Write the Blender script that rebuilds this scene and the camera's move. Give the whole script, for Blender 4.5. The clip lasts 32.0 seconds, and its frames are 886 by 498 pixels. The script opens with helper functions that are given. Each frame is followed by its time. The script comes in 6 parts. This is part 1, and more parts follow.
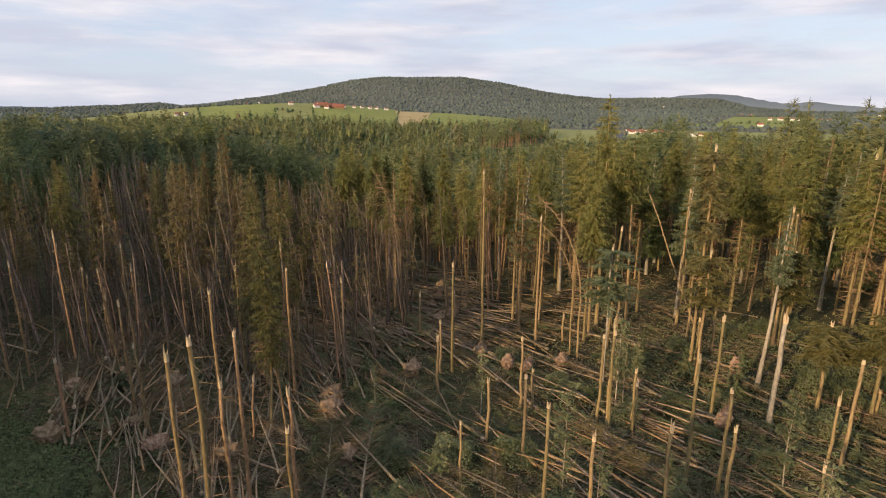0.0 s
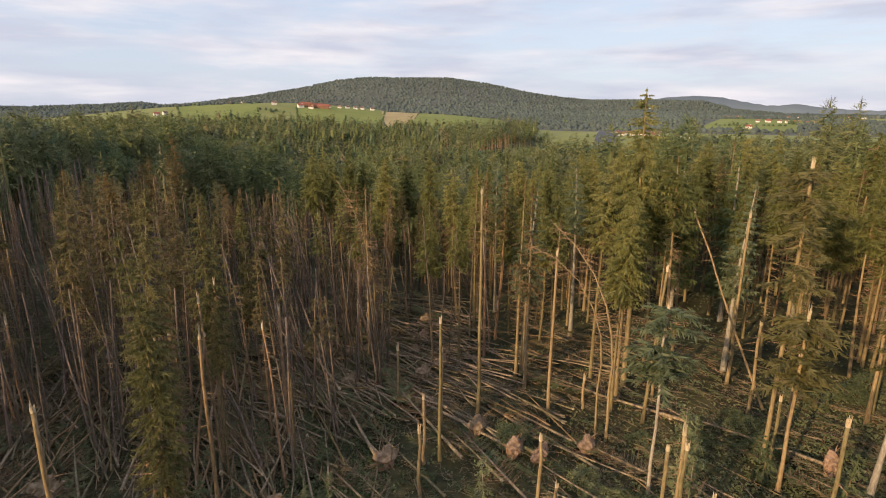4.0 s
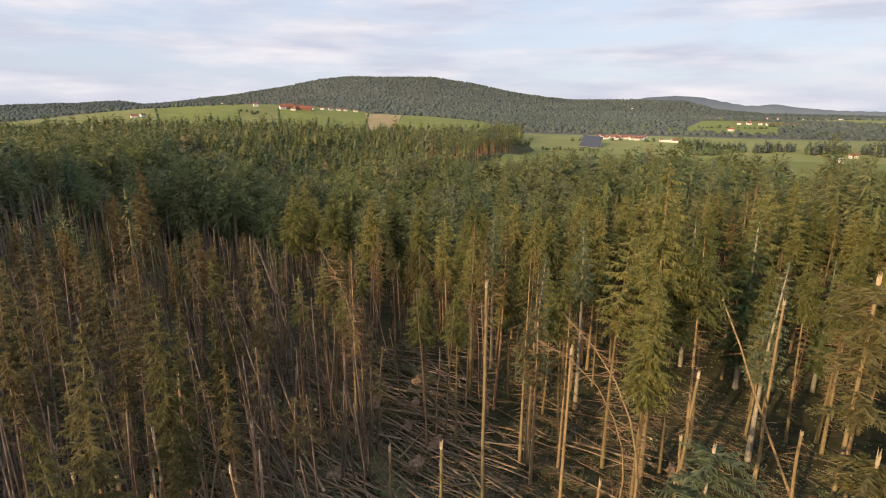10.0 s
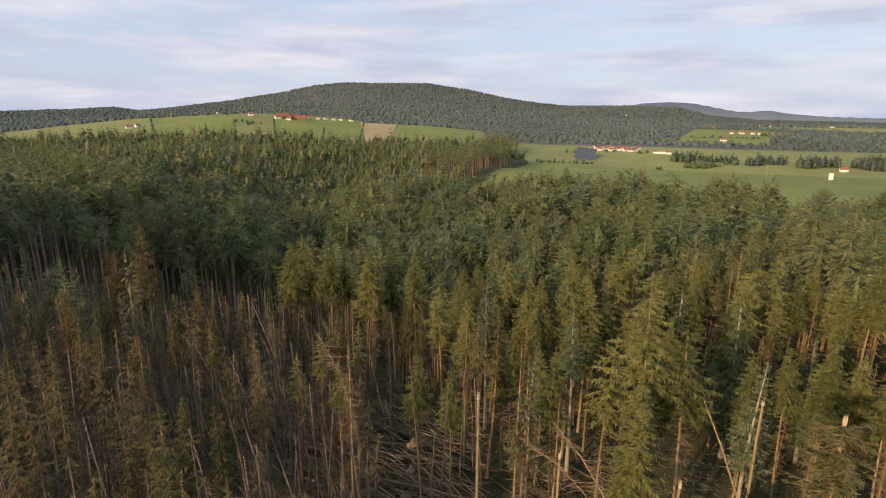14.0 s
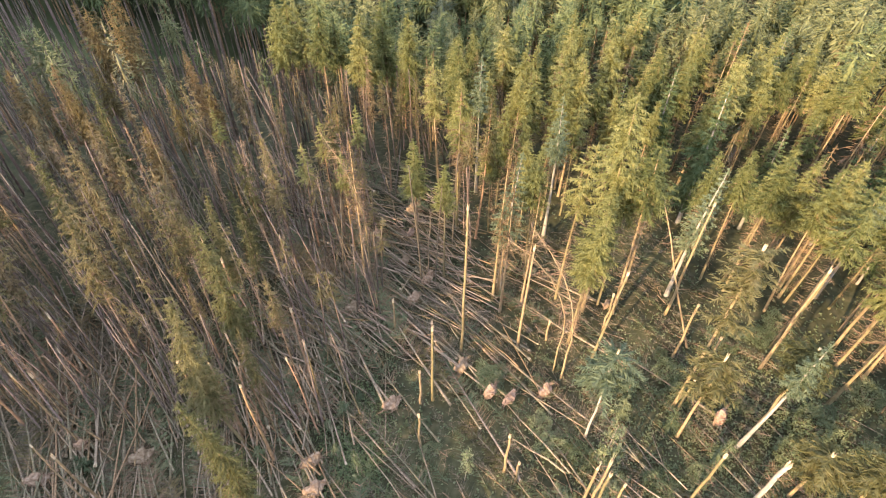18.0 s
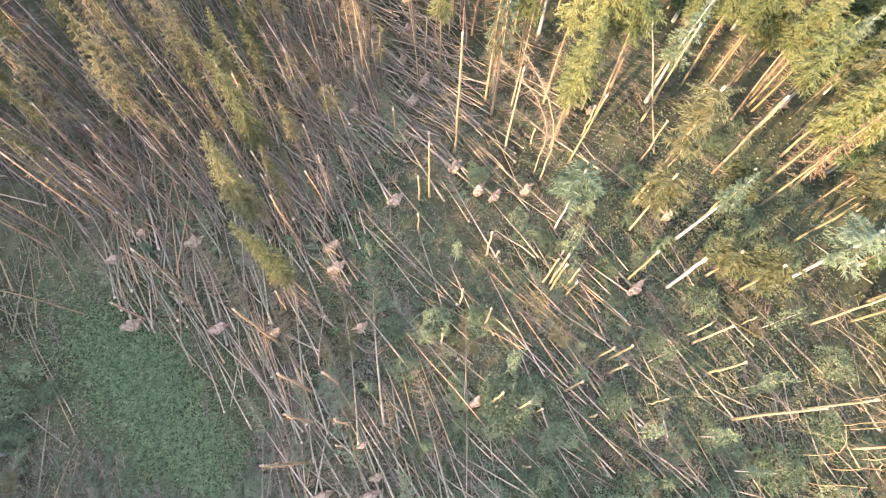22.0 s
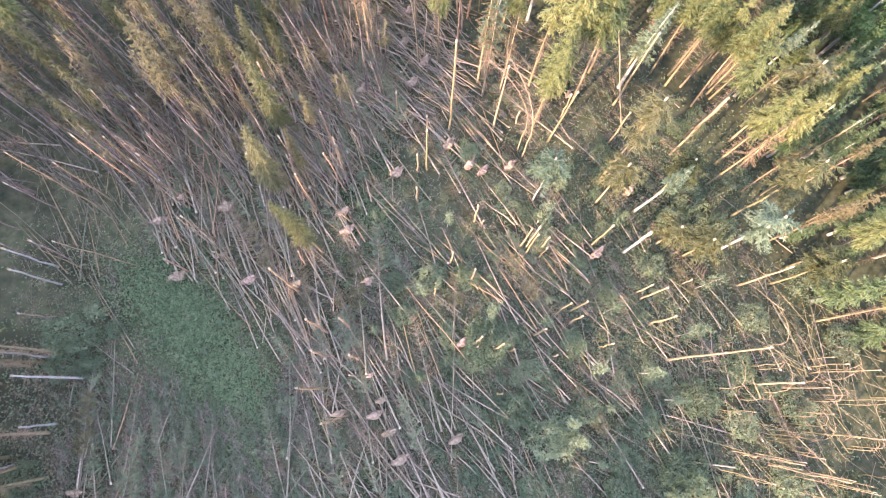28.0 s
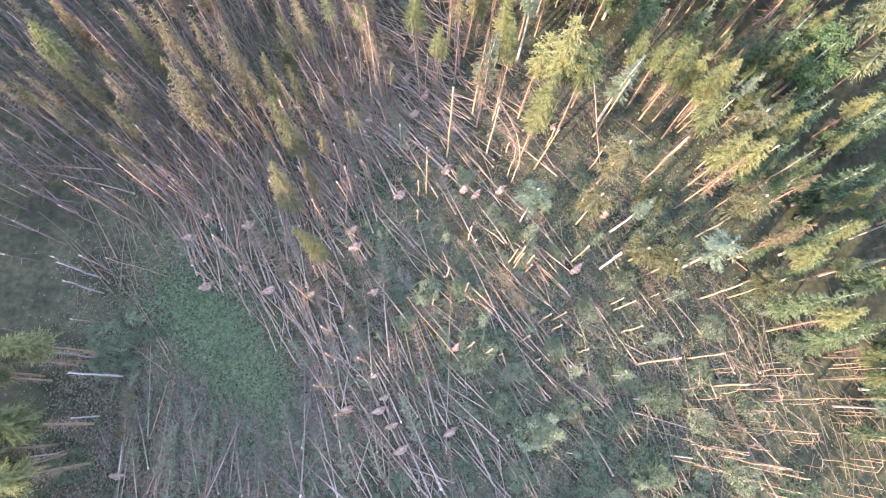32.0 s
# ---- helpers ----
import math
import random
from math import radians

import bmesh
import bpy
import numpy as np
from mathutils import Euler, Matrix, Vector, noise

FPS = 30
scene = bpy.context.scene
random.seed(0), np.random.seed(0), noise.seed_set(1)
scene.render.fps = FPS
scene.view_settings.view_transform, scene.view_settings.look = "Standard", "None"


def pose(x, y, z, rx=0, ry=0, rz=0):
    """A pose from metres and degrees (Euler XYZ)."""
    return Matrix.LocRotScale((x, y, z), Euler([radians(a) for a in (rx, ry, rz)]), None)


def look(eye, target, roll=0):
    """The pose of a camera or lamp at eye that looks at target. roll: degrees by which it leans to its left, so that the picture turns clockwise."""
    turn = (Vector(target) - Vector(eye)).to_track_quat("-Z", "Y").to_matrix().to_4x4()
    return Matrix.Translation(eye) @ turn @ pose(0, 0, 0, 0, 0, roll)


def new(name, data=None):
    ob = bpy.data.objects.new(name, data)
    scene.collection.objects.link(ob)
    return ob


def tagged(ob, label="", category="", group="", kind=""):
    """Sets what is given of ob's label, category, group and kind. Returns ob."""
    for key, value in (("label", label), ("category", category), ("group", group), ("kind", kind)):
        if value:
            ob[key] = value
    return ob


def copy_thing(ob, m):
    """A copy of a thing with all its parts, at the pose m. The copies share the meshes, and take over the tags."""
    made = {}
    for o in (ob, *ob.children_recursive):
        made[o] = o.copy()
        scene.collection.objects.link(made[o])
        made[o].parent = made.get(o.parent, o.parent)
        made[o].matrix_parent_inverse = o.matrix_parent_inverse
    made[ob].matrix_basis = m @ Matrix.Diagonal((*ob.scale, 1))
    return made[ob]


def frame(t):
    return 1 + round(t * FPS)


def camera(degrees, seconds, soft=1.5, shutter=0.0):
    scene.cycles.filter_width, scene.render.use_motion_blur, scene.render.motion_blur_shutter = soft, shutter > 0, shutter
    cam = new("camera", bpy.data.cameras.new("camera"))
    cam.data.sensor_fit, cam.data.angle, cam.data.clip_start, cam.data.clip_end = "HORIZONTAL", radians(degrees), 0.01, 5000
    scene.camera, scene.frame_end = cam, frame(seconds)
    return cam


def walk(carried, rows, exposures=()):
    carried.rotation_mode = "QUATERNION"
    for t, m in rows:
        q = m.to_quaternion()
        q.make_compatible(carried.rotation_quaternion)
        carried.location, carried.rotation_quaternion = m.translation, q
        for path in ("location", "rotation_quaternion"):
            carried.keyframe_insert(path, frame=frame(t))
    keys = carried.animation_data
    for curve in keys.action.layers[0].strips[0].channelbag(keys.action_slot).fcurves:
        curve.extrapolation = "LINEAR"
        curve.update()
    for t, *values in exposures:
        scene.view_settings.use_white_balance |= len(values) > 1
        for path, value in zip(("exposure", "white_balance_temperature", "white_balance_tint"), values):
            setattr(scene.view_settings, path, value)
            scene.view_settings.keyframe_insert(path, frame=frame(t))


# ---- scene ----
cam = camera(78.5, 32.0, soft=1.1)
METRES, EYE, TILT, LEAN, TURN = 90.0, 33.0, -14.3, 0.0, 0.0
ROWS = [
    (0.0, 0.0, 0.0, 0.0, 0.0, 0.0, -0.0),
    (0.5, 0.0011, 0.0236, 0.0054, -0.21, 0.02, 0.02),
    (1.0, 0.0021, 0.0486, 0.0109, -0.42, 0.05, 0.03),
    (1.5, 0.0033, 0.0742, 0.017, -0.59, 0.08, 0.03),
    (2.0, 0.004, 0.0993, 0.0234, -0.74, 0.08, 0.04),
    (2.5, 0.0046, 0.1239, 0.0302, -0.89, 0.06, 0.04),
    (3.0, 0.0041, 0.1487, 0.0362, -1.08, 0.07, 0.03),
    (3.5, 0.0039, 0.1734, 0.0423, -1.22, 0.07, 0.06),
    (5.5, -0.0006, 0.2577, 0.0623, -1.77, 0.1, 0.14),
    (6.0, -0.0026, 0.2722, 0.0677, -1.97, 0.13, 0.14),
    (6.5, -0.0044, 0.2769, 0.0728, -2.19, 0.13, 0.19),
    (7.0, -0.0065, 0.2771, 0.0782, -2.47, 0.11, 0.26),
    (7.5, -0.0073, 0.2764, 0.085, -2.65, 0.08, 0.32),
    (8.0, -0.0073, 0.2757, 0.0942, -2.71, 0.07, 0.34),
    (8.5, -0.0079, 0.2749, 0.106, -2.77, 0.01, 0.36),
    (9.0, -0.0075, 0.2741, 0.118, -2.83, -0.02, 0.38),
    (9.5, -0.0077, 0.2733, 0.131, -2.92, -0.06, 0.42),
    (10.0, -0.0078, 0.2721, 0.1443, -2.99, -0.08, 0.42),
    (10.5, -0.0078, 0.2706, 0.1581, -3.07, -0.11, 0.45),
    (11.0, -0.008, 0.2689, 0.1713, -3.15, -0.14, 0.42),
    (11.5, -0.0076, 0.2664, 0.1847, -3.21, -0.15, 0.44),
    (12.0, -0.0072, 0.2637, 0.1981, -3.26, 0.45, 0.44),
    (12.5, -0.0073, 0.26, 0.2113, -3.32, 1.41, 0.45),
    (13.0, -0.0072, 0.2562, 0.2248, -3.38, 1.36, 0.49),
    (13.5, -0.0067, 0.2523, 0.2386, -3.43, 1.3, 0.53),
    (14.0, -0.0065, 0.2478, 0.2508, -3.48, 0.38, 0.53),
    (14.5, -0.0056, 0.2433, 0.2663, -3.51, -5.22, 0.62),
    (16.5, -0.0074, 0.2307, 0.3235, -3.88, -19.09, 0.61),
    (17.0, -0.006, 0.2276, 0.3405, -3.86, -22.67, 0.61),
    (17.5, -0.0061, 0.2256, 0.3564, -3.93, -26.13, 0.59),
    (18.0, -0.0049, 0.2221, 0.3718, -3.95, -29.53, 0.58),
    (18.5, -0.0048, 0.2197, 0.3875, -4.0, -32.93, 0.54),
    (19.0, -0.0055, 0.2165, 0.4032, -4.06, -36.27, 0.47),
    (19.5, -0.0026, 0.2134, 0.4185, -3.9, -39.58, 0.49),
    (20.0, -0.0025, 0.2102, 0.4345, -3.92, -42.85, 0.43),
    (20.5, -0.0032, 0.2075, 0.4493, -3.91, -45.89, 0.34),
    (21.0, -0.0022, 0.2036, 0.463, -3.86, -48.83, 0.3),
    (21.5, -0.0028, 0.1994, 0.4778, -3.86, -51.89, 0.17),
    (22.0, -0.0035, 0.1954, 0.4918, -3.88, -54.92, 0.05),
    (22.5, -0.0037, 0.1912, 0.5059, -3.86, -57.87, -0.04),
    (23.0, -0.0031, 0.1874, 0.519, -3.78, -60.73, -0.12),
    (23.5, -0.0023, 0.1857, 0.5316, -3.7, -61.92, -0.19),
    (24.0, -0.0025, 0.1819, 0.5423, -3.62, -61.81, -0.28),
    (24.5, -0.0024, 0.1777, 0.5528, -3.59, -61.67, -0.36),
    (25.0, -0.0028, 0.1742, 0.565, -3.54, -61.66, -0.46),
    (25.5, -0.0036, 0.1696, 0.5771, -3.51, -61.58, -0.57),
    (27.5, -0.003, 0.1519, 0.6259, -3.22, -61.16, -0.78),
    (28.0, -0.0035, 0.1479, 0.6404, -3.2, -61.16, -0.87),
    (28.5, -0.0037, 0.1433, 0.6547, -3.16, -61.13, -0.93),
    (29.0, -0.0044, 0.1384, 0.6684, -3.14, -61.09, -1.02),
    (29.5, -0.0047, 0.1328, 0.6843, -3.09, -61.06, -1.06),
    (30.0, -0.0048, 0.1274, 0.7008, -3.04, -61.02, -1.1),
    (30.5, -0.0052, 0.1221, 0.7176, -3.0, -60.96, -1.17),
    (31.0, -0.0054, 0.1171, 0.7344, -2.95, -60.92, -1.21),
    (31.5, -0.0058, 0.1121, 0.7493, -2.92, -60.85, -1.25),
    (32.0, -0.0061, 0.1084, 0.7603, -2.87, -60.78, -1.28),
]
walk(cam, [(t, pose(0, 0, EYE, TILT, LEAN, TURN) @ pose(METRES * x, METRES * y, METRES * z, 90 + pitch, roll, yaw)) for t, x, y, z, yaw, pitch, roll in ROWS],
     exposures=[(0.0, 0.2, 7200, 11), (11.0, 0.2, 7200, 11), (13.5, 0.08, 6950, 12), (14.5, 0.08, 6850, 12), (16.5, 1.08, 6650, 12), (18.0, 1.82, 6350, 12), (19.5, 2.24, 6150, 13), (23.0, 2.44, 5750, 15), (28.0, 2.44, 5450, 21), (32.0, 2.48, 5150, 24)])

# ---- light ----
SUN_ELEV, SUN_AZ = 17.0, 225.0          # degrees; azimuth clockwise from +y
to_sun = Vector((math.sin(radians(SUN_AZ)) * math.cos(radians(SUN_ELEV)), math.cos(radians(SUN_AZ)) * math.cos(radians(SUN_ELEV)), math.sin(radians(SUN_ELEV))))
sun = new("sun", bpy.data.lights.new("sun", "SUN"))
sun.data.energy, sun.data.angle, sun.data.color = 4.7, radians(1.2), (1.0, 0.72, 0.42)
sun.matrix_world = look(to_sun * 200, (0, 0, 0))
SKY_STRENGTH = 0.14

world = bpy.data.worlds.new("sky")
world.use_nodes = True
scene.world = world
nt = world.node_tree
nt.nodes.clear()


def node(tree, kind):
    return tree.nodes.new(kind)


def wire(tree, a, b):
    tree.links.new(a, b)


out = node(nt, "ShaderNodeOutputWorld")
bg = node(nt, "ShaderNodeBackground")
bg.inputs["Strength"].default_value = SKY_STRENGTH
sky = node(nt, "ShaderNodeTexSky")
sky.sky_type, sky.sun_disc = "NISHITA", False
sky.sun_elevation, sky.sun_rotation = radians(SUN_ELEV), radians(SUN_AZ)
sky.air_density, sky.dust_density = 1.0, 1.5
tc = node(nt, "ShaderNodeTexCoord")
mp = node(nt, "ShaderNodeMapping")
mp.inputs["Scale"].default_value = (2.6, 2.6, 17.0)
wire(nt, tc.outputs["Generated"], mp.inputs["Vector"])
cl = node(nt, "ShaderNodeTexNoise")
cl.inputs["Scale"].default_value, cl.inputs["Detail"].default_value, cl.inputs["Roughness"].default_value = 1.3, 5.0, 0.55
wire(nt, mp.outputs[0], cl.inputs["Vector"])
ramp = node(nt, "ShaderNodeValToRGB")
ramp.color_ramp.elements[0].position, ramp.color_ramp.elements[1].position = 0.40, 0.64
wire(nt, cl.outputs["Fac"], ramp.inputs[0])
cl2 = node(nt, "ShaderNodeTexNoise")
cl2.inputs["Scale"].default_value, cl2.inputs["Detail"].default_value = 2.1, 6.0
wire(nt, mp.outputs[0], cl2.inputs["Vector"])
ccol = node(nt, "ShaderNodeValToRGB")
ccol.color_ramp.elements[0].color, ccol.color_ramp.elements[1].color = (3.7, 4.1, 5.3, 1), (5.5, 5.55, 6.3, 1)
ccol.color_ramp.elements[0].position, ccol.color_ramp.elements[1].position = 0.38, 0.66
wire(nt, cl2.outputs["Fac"], ccol.inputs[0])
veil = node(nt, "ShaderNodeMixRGB")
veil.inputs[0].default_value, veil.inputs[2].default_value = 0.72, (4.0, 4.8, 6.6, 1)
wire(nt, sky.outputs[0], veil.inputs[1])
mixc = node(nt, "ShaderNodeMixRGB")
wire(nt, ramp.outputs[0], mixc.inputs[0])
wire(nt, veil.outputs[0], mixc.inputs[1])
wire(nt, ccol.outputs[0], mixc.inputs[2])
wire(nt, mixc.outputs[0], bg.inputs["Color"])
wire(nt, bg.outputs[0], out.inputs[0])

# ---- materials ----


def rgba(c):
    return (c[0], c[1], c[2], 1.0)


def material(name, colours, scale=3.0, rough=0.85, bump=0.0, stretch=(1, 1, 1), vary=0.0, island=False, big=0.0, spec=0.25, through_light=0.0):
    """colours: two or three stops of a noise ramp; big: strength of a second, larger mottling; vary: brightness by object or island."""
    m = bpy.data.materials.new(name)
    m.use_nodes = True
    t = m.node_tree
    b = t.nodes["Principled BSDF"]
    b.inputs["Roughness"].default_value = rough
    b.inputs["Specular IOR Level"].default_value = spec
    co = node(t, "ShaderNodeTexCoord")
    ma = node(t, "ShaderNodeMapping")
    ma.inputs["Scale"].default_value = stretch
    wire(t, co.outputs["Object"], ma.inputs["Vector"])
    n = node(t, "ShaderNodeTexNoise")
    n.inputs["Scale"].default_value, n.inputs["Detail"].default_value, n.inputs["Roughness"].default_value = scale, 5.0, 0.6
    wire(t, ma.outputs[0], n.inputs["Vector"])
    r = node(t, "ShaderNodeValToRGB")
    el = r.color_ramp.elements
    el[0].position, el[1].position = 0.32, 0.68
    el[0].color, el[1].color = rgba(colours[0]), rgba(colours[-1])
    if len(colours) == 3:
        e = el.new(0.5)
        e.color = rgba(colours[1])
    wire(t, n.outputs["Fac"], r.inputs[0])
    last = r.outputs[0]
    if big:
        n2 = node(t, "ShaderNodeTexNoise")
        n2.inputs["Scale"].default_value, n2.inputs["Detail"].default_value = scale * 0.13, 3.0
        wire(t, co.outputs["Object"], n2.inputs["Vector"])
        mr = node(t, "ShaderNodeMapRange")
        mr.inputs["From Min"].default_value, mr.inputs["From Max"].default_value = 0.3, 0.7
        mr.inputs["To Min"].default_value, mr.inputs["To Max"].default_value = 1 - big, 1 + big
        wire(t, n2.outputs["Fac"], mr.inputs[0])
        hs = node(t, "ShaderNodeHueSaturation")
        wire(t, mr.outputs[0], hs.inputs["Value"])
        wire(t, last, hs.inputs["Color"])
        last = hs.outputs[0]
    if vary:
        src = node(t, "ShaderNodeNewGeometry").outputs["Random Per Island"] if island else node(t, "ShaderNodeObjectInfo").outputs["Random"]
        mr = node(t, "ShaderNodeMapRange")
        mr.inputs["To Min"].default_value, mr.inputs["To Max"].default_value = 1 - vary, 1 + vary
        wire(t, src, mr.inputs[0])
        hs = node(t, "ShaderNodeHueSaturation")
        wire(t, mr.outputs[0], hs.inputs["Value"])
        mh = node(t, "ShaderNodeMapRange")
        mh.inputs["To Min"].default_value, mh.inputs["To Max"].default_value = 0.5 + vary * 0.06, 0.5 - vary * 0.06
        wire(t, src, mh.inputs[0])
        wire(t, mh.outputs[0], hs.inputs["Hue"])
        wire(t, last, hs.inputs["Color"])
        last = hs.outputs[0]
    wire(t, last, b.inputs["Base Color"])
    if bump:
        bp = node(t, "ShaderNodeBump")
        bp.inputs["Strength"].default_value = bump
        wire(t, n.outputs["Fac"], bp.inputs["Height"])
        wire(t, bp.outputs[0], b.inputs["Normal"])
    if through_light:
        tr = node(t, "ShaderNodeBsdfTranslucent")
        wire(t, last, tr.inputs["Color"])
        mx = node(t, "ShaderNodeMixShader")
        mx.inputs[0].default_value = through_light
        wire(t, b.outputs[0], mx.inputs[1])
        wire(t, tr.outputs[0], mx.inputs[2])
        wire(t, mx.outputs[0], t.nodes["Material Output"].inputs["Surface"])
    return m


BARK = material("spruce_bark", [(0.129, 0.080, 0.043), (0.237, 0.161, 0.086), (0.345, 0.239, 0.132)], 6.0, 0.9, 0.5, (1, 1, 0.25), vary=0.35)
BARK_PINE = material("pine_bark", [(0.143, 0.106, 0.053), (0.235, 0.182, 0.094), (0.304, 0.249, 0.135)], 6.0, 0.9, 0.5, (1, 1, 0.25), vary=0.3)
DEAD_TREE = material("dead_tree_bark", [(0.102, 0.072, 0.049), (0.179, 0.133, 0.094), (0.264, 0.203, 0.149)], 6.0, 0.9, 0.4, (1, 1, 0.25), vary=0.4)
BARK_GREY = material("fir_bark", [(0.20, 0.18, 0.15), (0.30, 0.27, 0.22), (0.40, 0.37, 0.31)], 6.0, 0.9, 0.4, (1, 1, 0.3), vary=0.25)
LOG = material("log_bark", [(0.121, 0.094, 0.059), (0.224, 0.181, 0.115), (0.335, 0.282, 0.186)], 5.0, 0.9, 0.4, (1, 1, 0.25), vary=0.4)
DEAD = material("dead_spruce_bark", [(0.084, 0.061, 0.045), (0.147, 0.113, 0.086), (0.217, 0.174, 0.136)], 6.0, 0.9, 0.4, (1, 1, 0.25), vary=0.4, island=True)
WOOD = material("torn_wood", [(0.377, 0.279, 0.164), (0.508, 0.410, 0.271), (0.590, 0.508, 0.377)], 9.0, 0.75, 0.3, (1, 1, 0.2), vary=0.15)
TWIG = material("dead_twigs", [(0.107, 0.086, 0.057), (0.245, 0.203, 0.142)], 2.0, 0.95, vary=0.4, island=True)
TWIG_BROWN = material("brown_twigs", [(0.196, 0.134, 0.080), (0.332, 0.238, 0.144)], 2.0, 0.95, vary=0.4, island=True)
NEEDLE = material("spruce_needles", [(0.126, 0.138, 0.052), (0.238, 0.248, 0.092), (0.358, 0.347, 0.138)], 1.2, 0.8, vary=0.3, through_light=0.55)
NEEDLE_DULL = material("dull_needles", [(0.100, 0.091, 0.041), (0.180, 0.159, 0.072), (0.252, 0.217, 0.104)], 1.2, 0.8, vary=0.35, through_light=0.5)
NEEDLE_WISPY = material("thinning_needles", [(0.110, 0.092, 0.045), (0.190, 0.158, 0.078), (0.262, 0.218, 0.112)], 1.2, 0.85, vary=0.35, through_light=0.4)
NEEDLE_RUSTY = material("rusty_needles", [(0.120, 0.088, 0.040), (0.215, 0.160, 0.070), (0.300, 0.230, 0.105)], 1.2, 0.85, vary=0.3, through_light=0.45)
NEEDLE_OLIVE = material("olive_needles", [(0.096, 0.098, 0.040), (0.170, 0.166, 0.069), (0.238, 0.219, 0.103)], 1.2, 0.8, vary=0.3, through_light=0.55)
NEEDLE_FIR = material("fir_needles", [(0.086, 0.125, 0.060), (0.158, 0.208, 0.092), (0.250, 0.290, 0.138)], 1.2, 0.75, vary=0.25, through_light=0.55)
NEEDLE_SILVER = material("silver_needles", [(0.124, 0.160, 0.095), (0.204, 0.247, 0.146), (0.291, 0.328, 0.204)], 1.5, 0.7, vary=0.2, through_light=0.55)
NEEDLE_BROWN = material("browned_needles", [(0.12, 0.082, 0.042), (0.20, 0.142, 0.075)], 1.5, 0.9, vary=0.3, through_light=0.15)
FAR_A = material("forest_green", [(0.105, 0.136, 0.064), (0.226, 0.259, 0.109)], 0.2, 0.85, vary=0.32, island=True, through_light=0.38)
FAR_B = material("forest_olive", [(0.138, 0.152, 0.070), (0.254, 0.267, 0.127)], 0.2, 0.85, vary=0.32, island=True, through_light=0.38)
FAR_C = material("forest_blue_green", [(0.087, 0.135, 0.079), (0.177, 0.229, 0.122)], 0.2, 0.85, vary=0.32, island=True, through_light=0.38)
FAR_D = material("forest_brownish", [(0.130, 0.114, 0.060), (0.214, 0.198, 0.104)], 0.2, 0.85, vary=0.32, island=True)
FAR_E = material("forest_silver", [(0.128, 0.152, 0.095), (0.213, 0.238, 0.152)], 0.2, 0.85, vary=0.25, island=True, through_light=0.3)
# far woods: the grey of distance haze is mixed into both colours
HAZED_WOOD = material("hazed_far_wood", [(0.068, 0.088, 0.082), (0.097, 0.125, 0.115)], 0.004, 0.9, vary=0.16, island=True, big=0.2)
HAZED_HILLSIDE = material("hazed_hillside", [(0.070, 0.078, 0.068), (0.092, 0.102, 0.090), (0.118, 0.128, 0.112)], 0.09, 0.95, 0.4, big=0.22)
SOIL = material("root_soil", [(0.156, 0.095, 0.060), (0.276, 0.190, 0.124), (0.368, 0.275, 0.193)], 3.0, 0.95, 0.6, vary=0.2)
FLOOR = material("forest_floor", [(0.030, 0.033, 0.015), (0.054, 0.053, 0.024), (0.081, 0.071, 0.037)], 0.9, 0.95, 0.3, big=0.35)
UNDER = material("wooded_ground", [(0.04, 0.055, 0.02), (0.08, 0.09, 0.035)], 0.05, 0.95, big=0.3)
GRASS = material("green_undergrowth", [(0.076, 0.108, 0.048), (0.125, 0.160, 0.072), (0.177, 0.199, 0.099)], 1.5, 0.9, vary=0.35, island=True, through_light=0.2)
SHRUB = material("shrub_leaves", [(0.095, 0.122, 0.064), (0.161, 0.194, 0.104), (0.257, 0.272, 0.155)], 1.5, 0.85, vary=0.3, through_light=0.4)
LEAF = material("broad_leaves", [(0.082, 0.125, 0.040), (0.150, 0.200, 0.066), (0.225, 0.265, 0.098)], 1.5, 0.7, vary=0.2, through_light=0.45)
MEADOW = material("meadow_grass", [(0.155, 0.189, 0.050), (0.200, 0.231, 0.068)], 0.02, 0.95, big=0.14)
MEADOW_B = material("mown_meadow", [(0.189, 0.211, 0.072), (0.236, 0.252, 0.094)], 0.03, 0.95, big=0.16)
STUBBLE = material("stubble_field", [(0.30, 0.245, 0.12), (0.37, 0.30, 0.16)], 0.03, 0.95, big=0.1)
ROOF_RED = material("red_roof_tiles", [(0.203, 0.079, 0.056), (0.265, 0.116, 0.081)], 1.0, 0.8, vary=0.2)
ROOF_DARK = material("brown_roof_tiles", [(0.16, 0.09, 0.07), (0.22, 0.13, 0.10)], 1.0, 0.8, vary=0.2)
PLASTER = material("white_plaster", [(0.70, 0.69, 0.66), (0.80, 0.79, 0.77)], 0.5, 0.9, vary=0.08)
TIMBER = material("barn_timber", [(0.16, 0.10, 0.06), (0.24, 0.16, 0.10)], 1.0, 0.9, vary=0.2)
PANE = material("window_glass", [(0.03, 0.035, 0.04), (0.05, 0.055, 0.06)], 1.0, 0.1, spec=0.6)
SOLAR = material("solar_cells", [(0.05, 0.06, 0.085), (0.07, 0.085, 0.12)], 1.0, 0.2, spec=0.5)
GRAVEL = material("track_gravel", [(0.28, 0.25, 0.20), (0.38, 0.35, 0.29)], 0.3, 0.95)
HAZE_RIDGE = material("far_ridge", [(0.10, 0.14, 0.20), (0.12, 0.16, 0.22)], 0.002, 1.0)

# ---- geometry helpers ----
rng = np.random.default_rng(7)


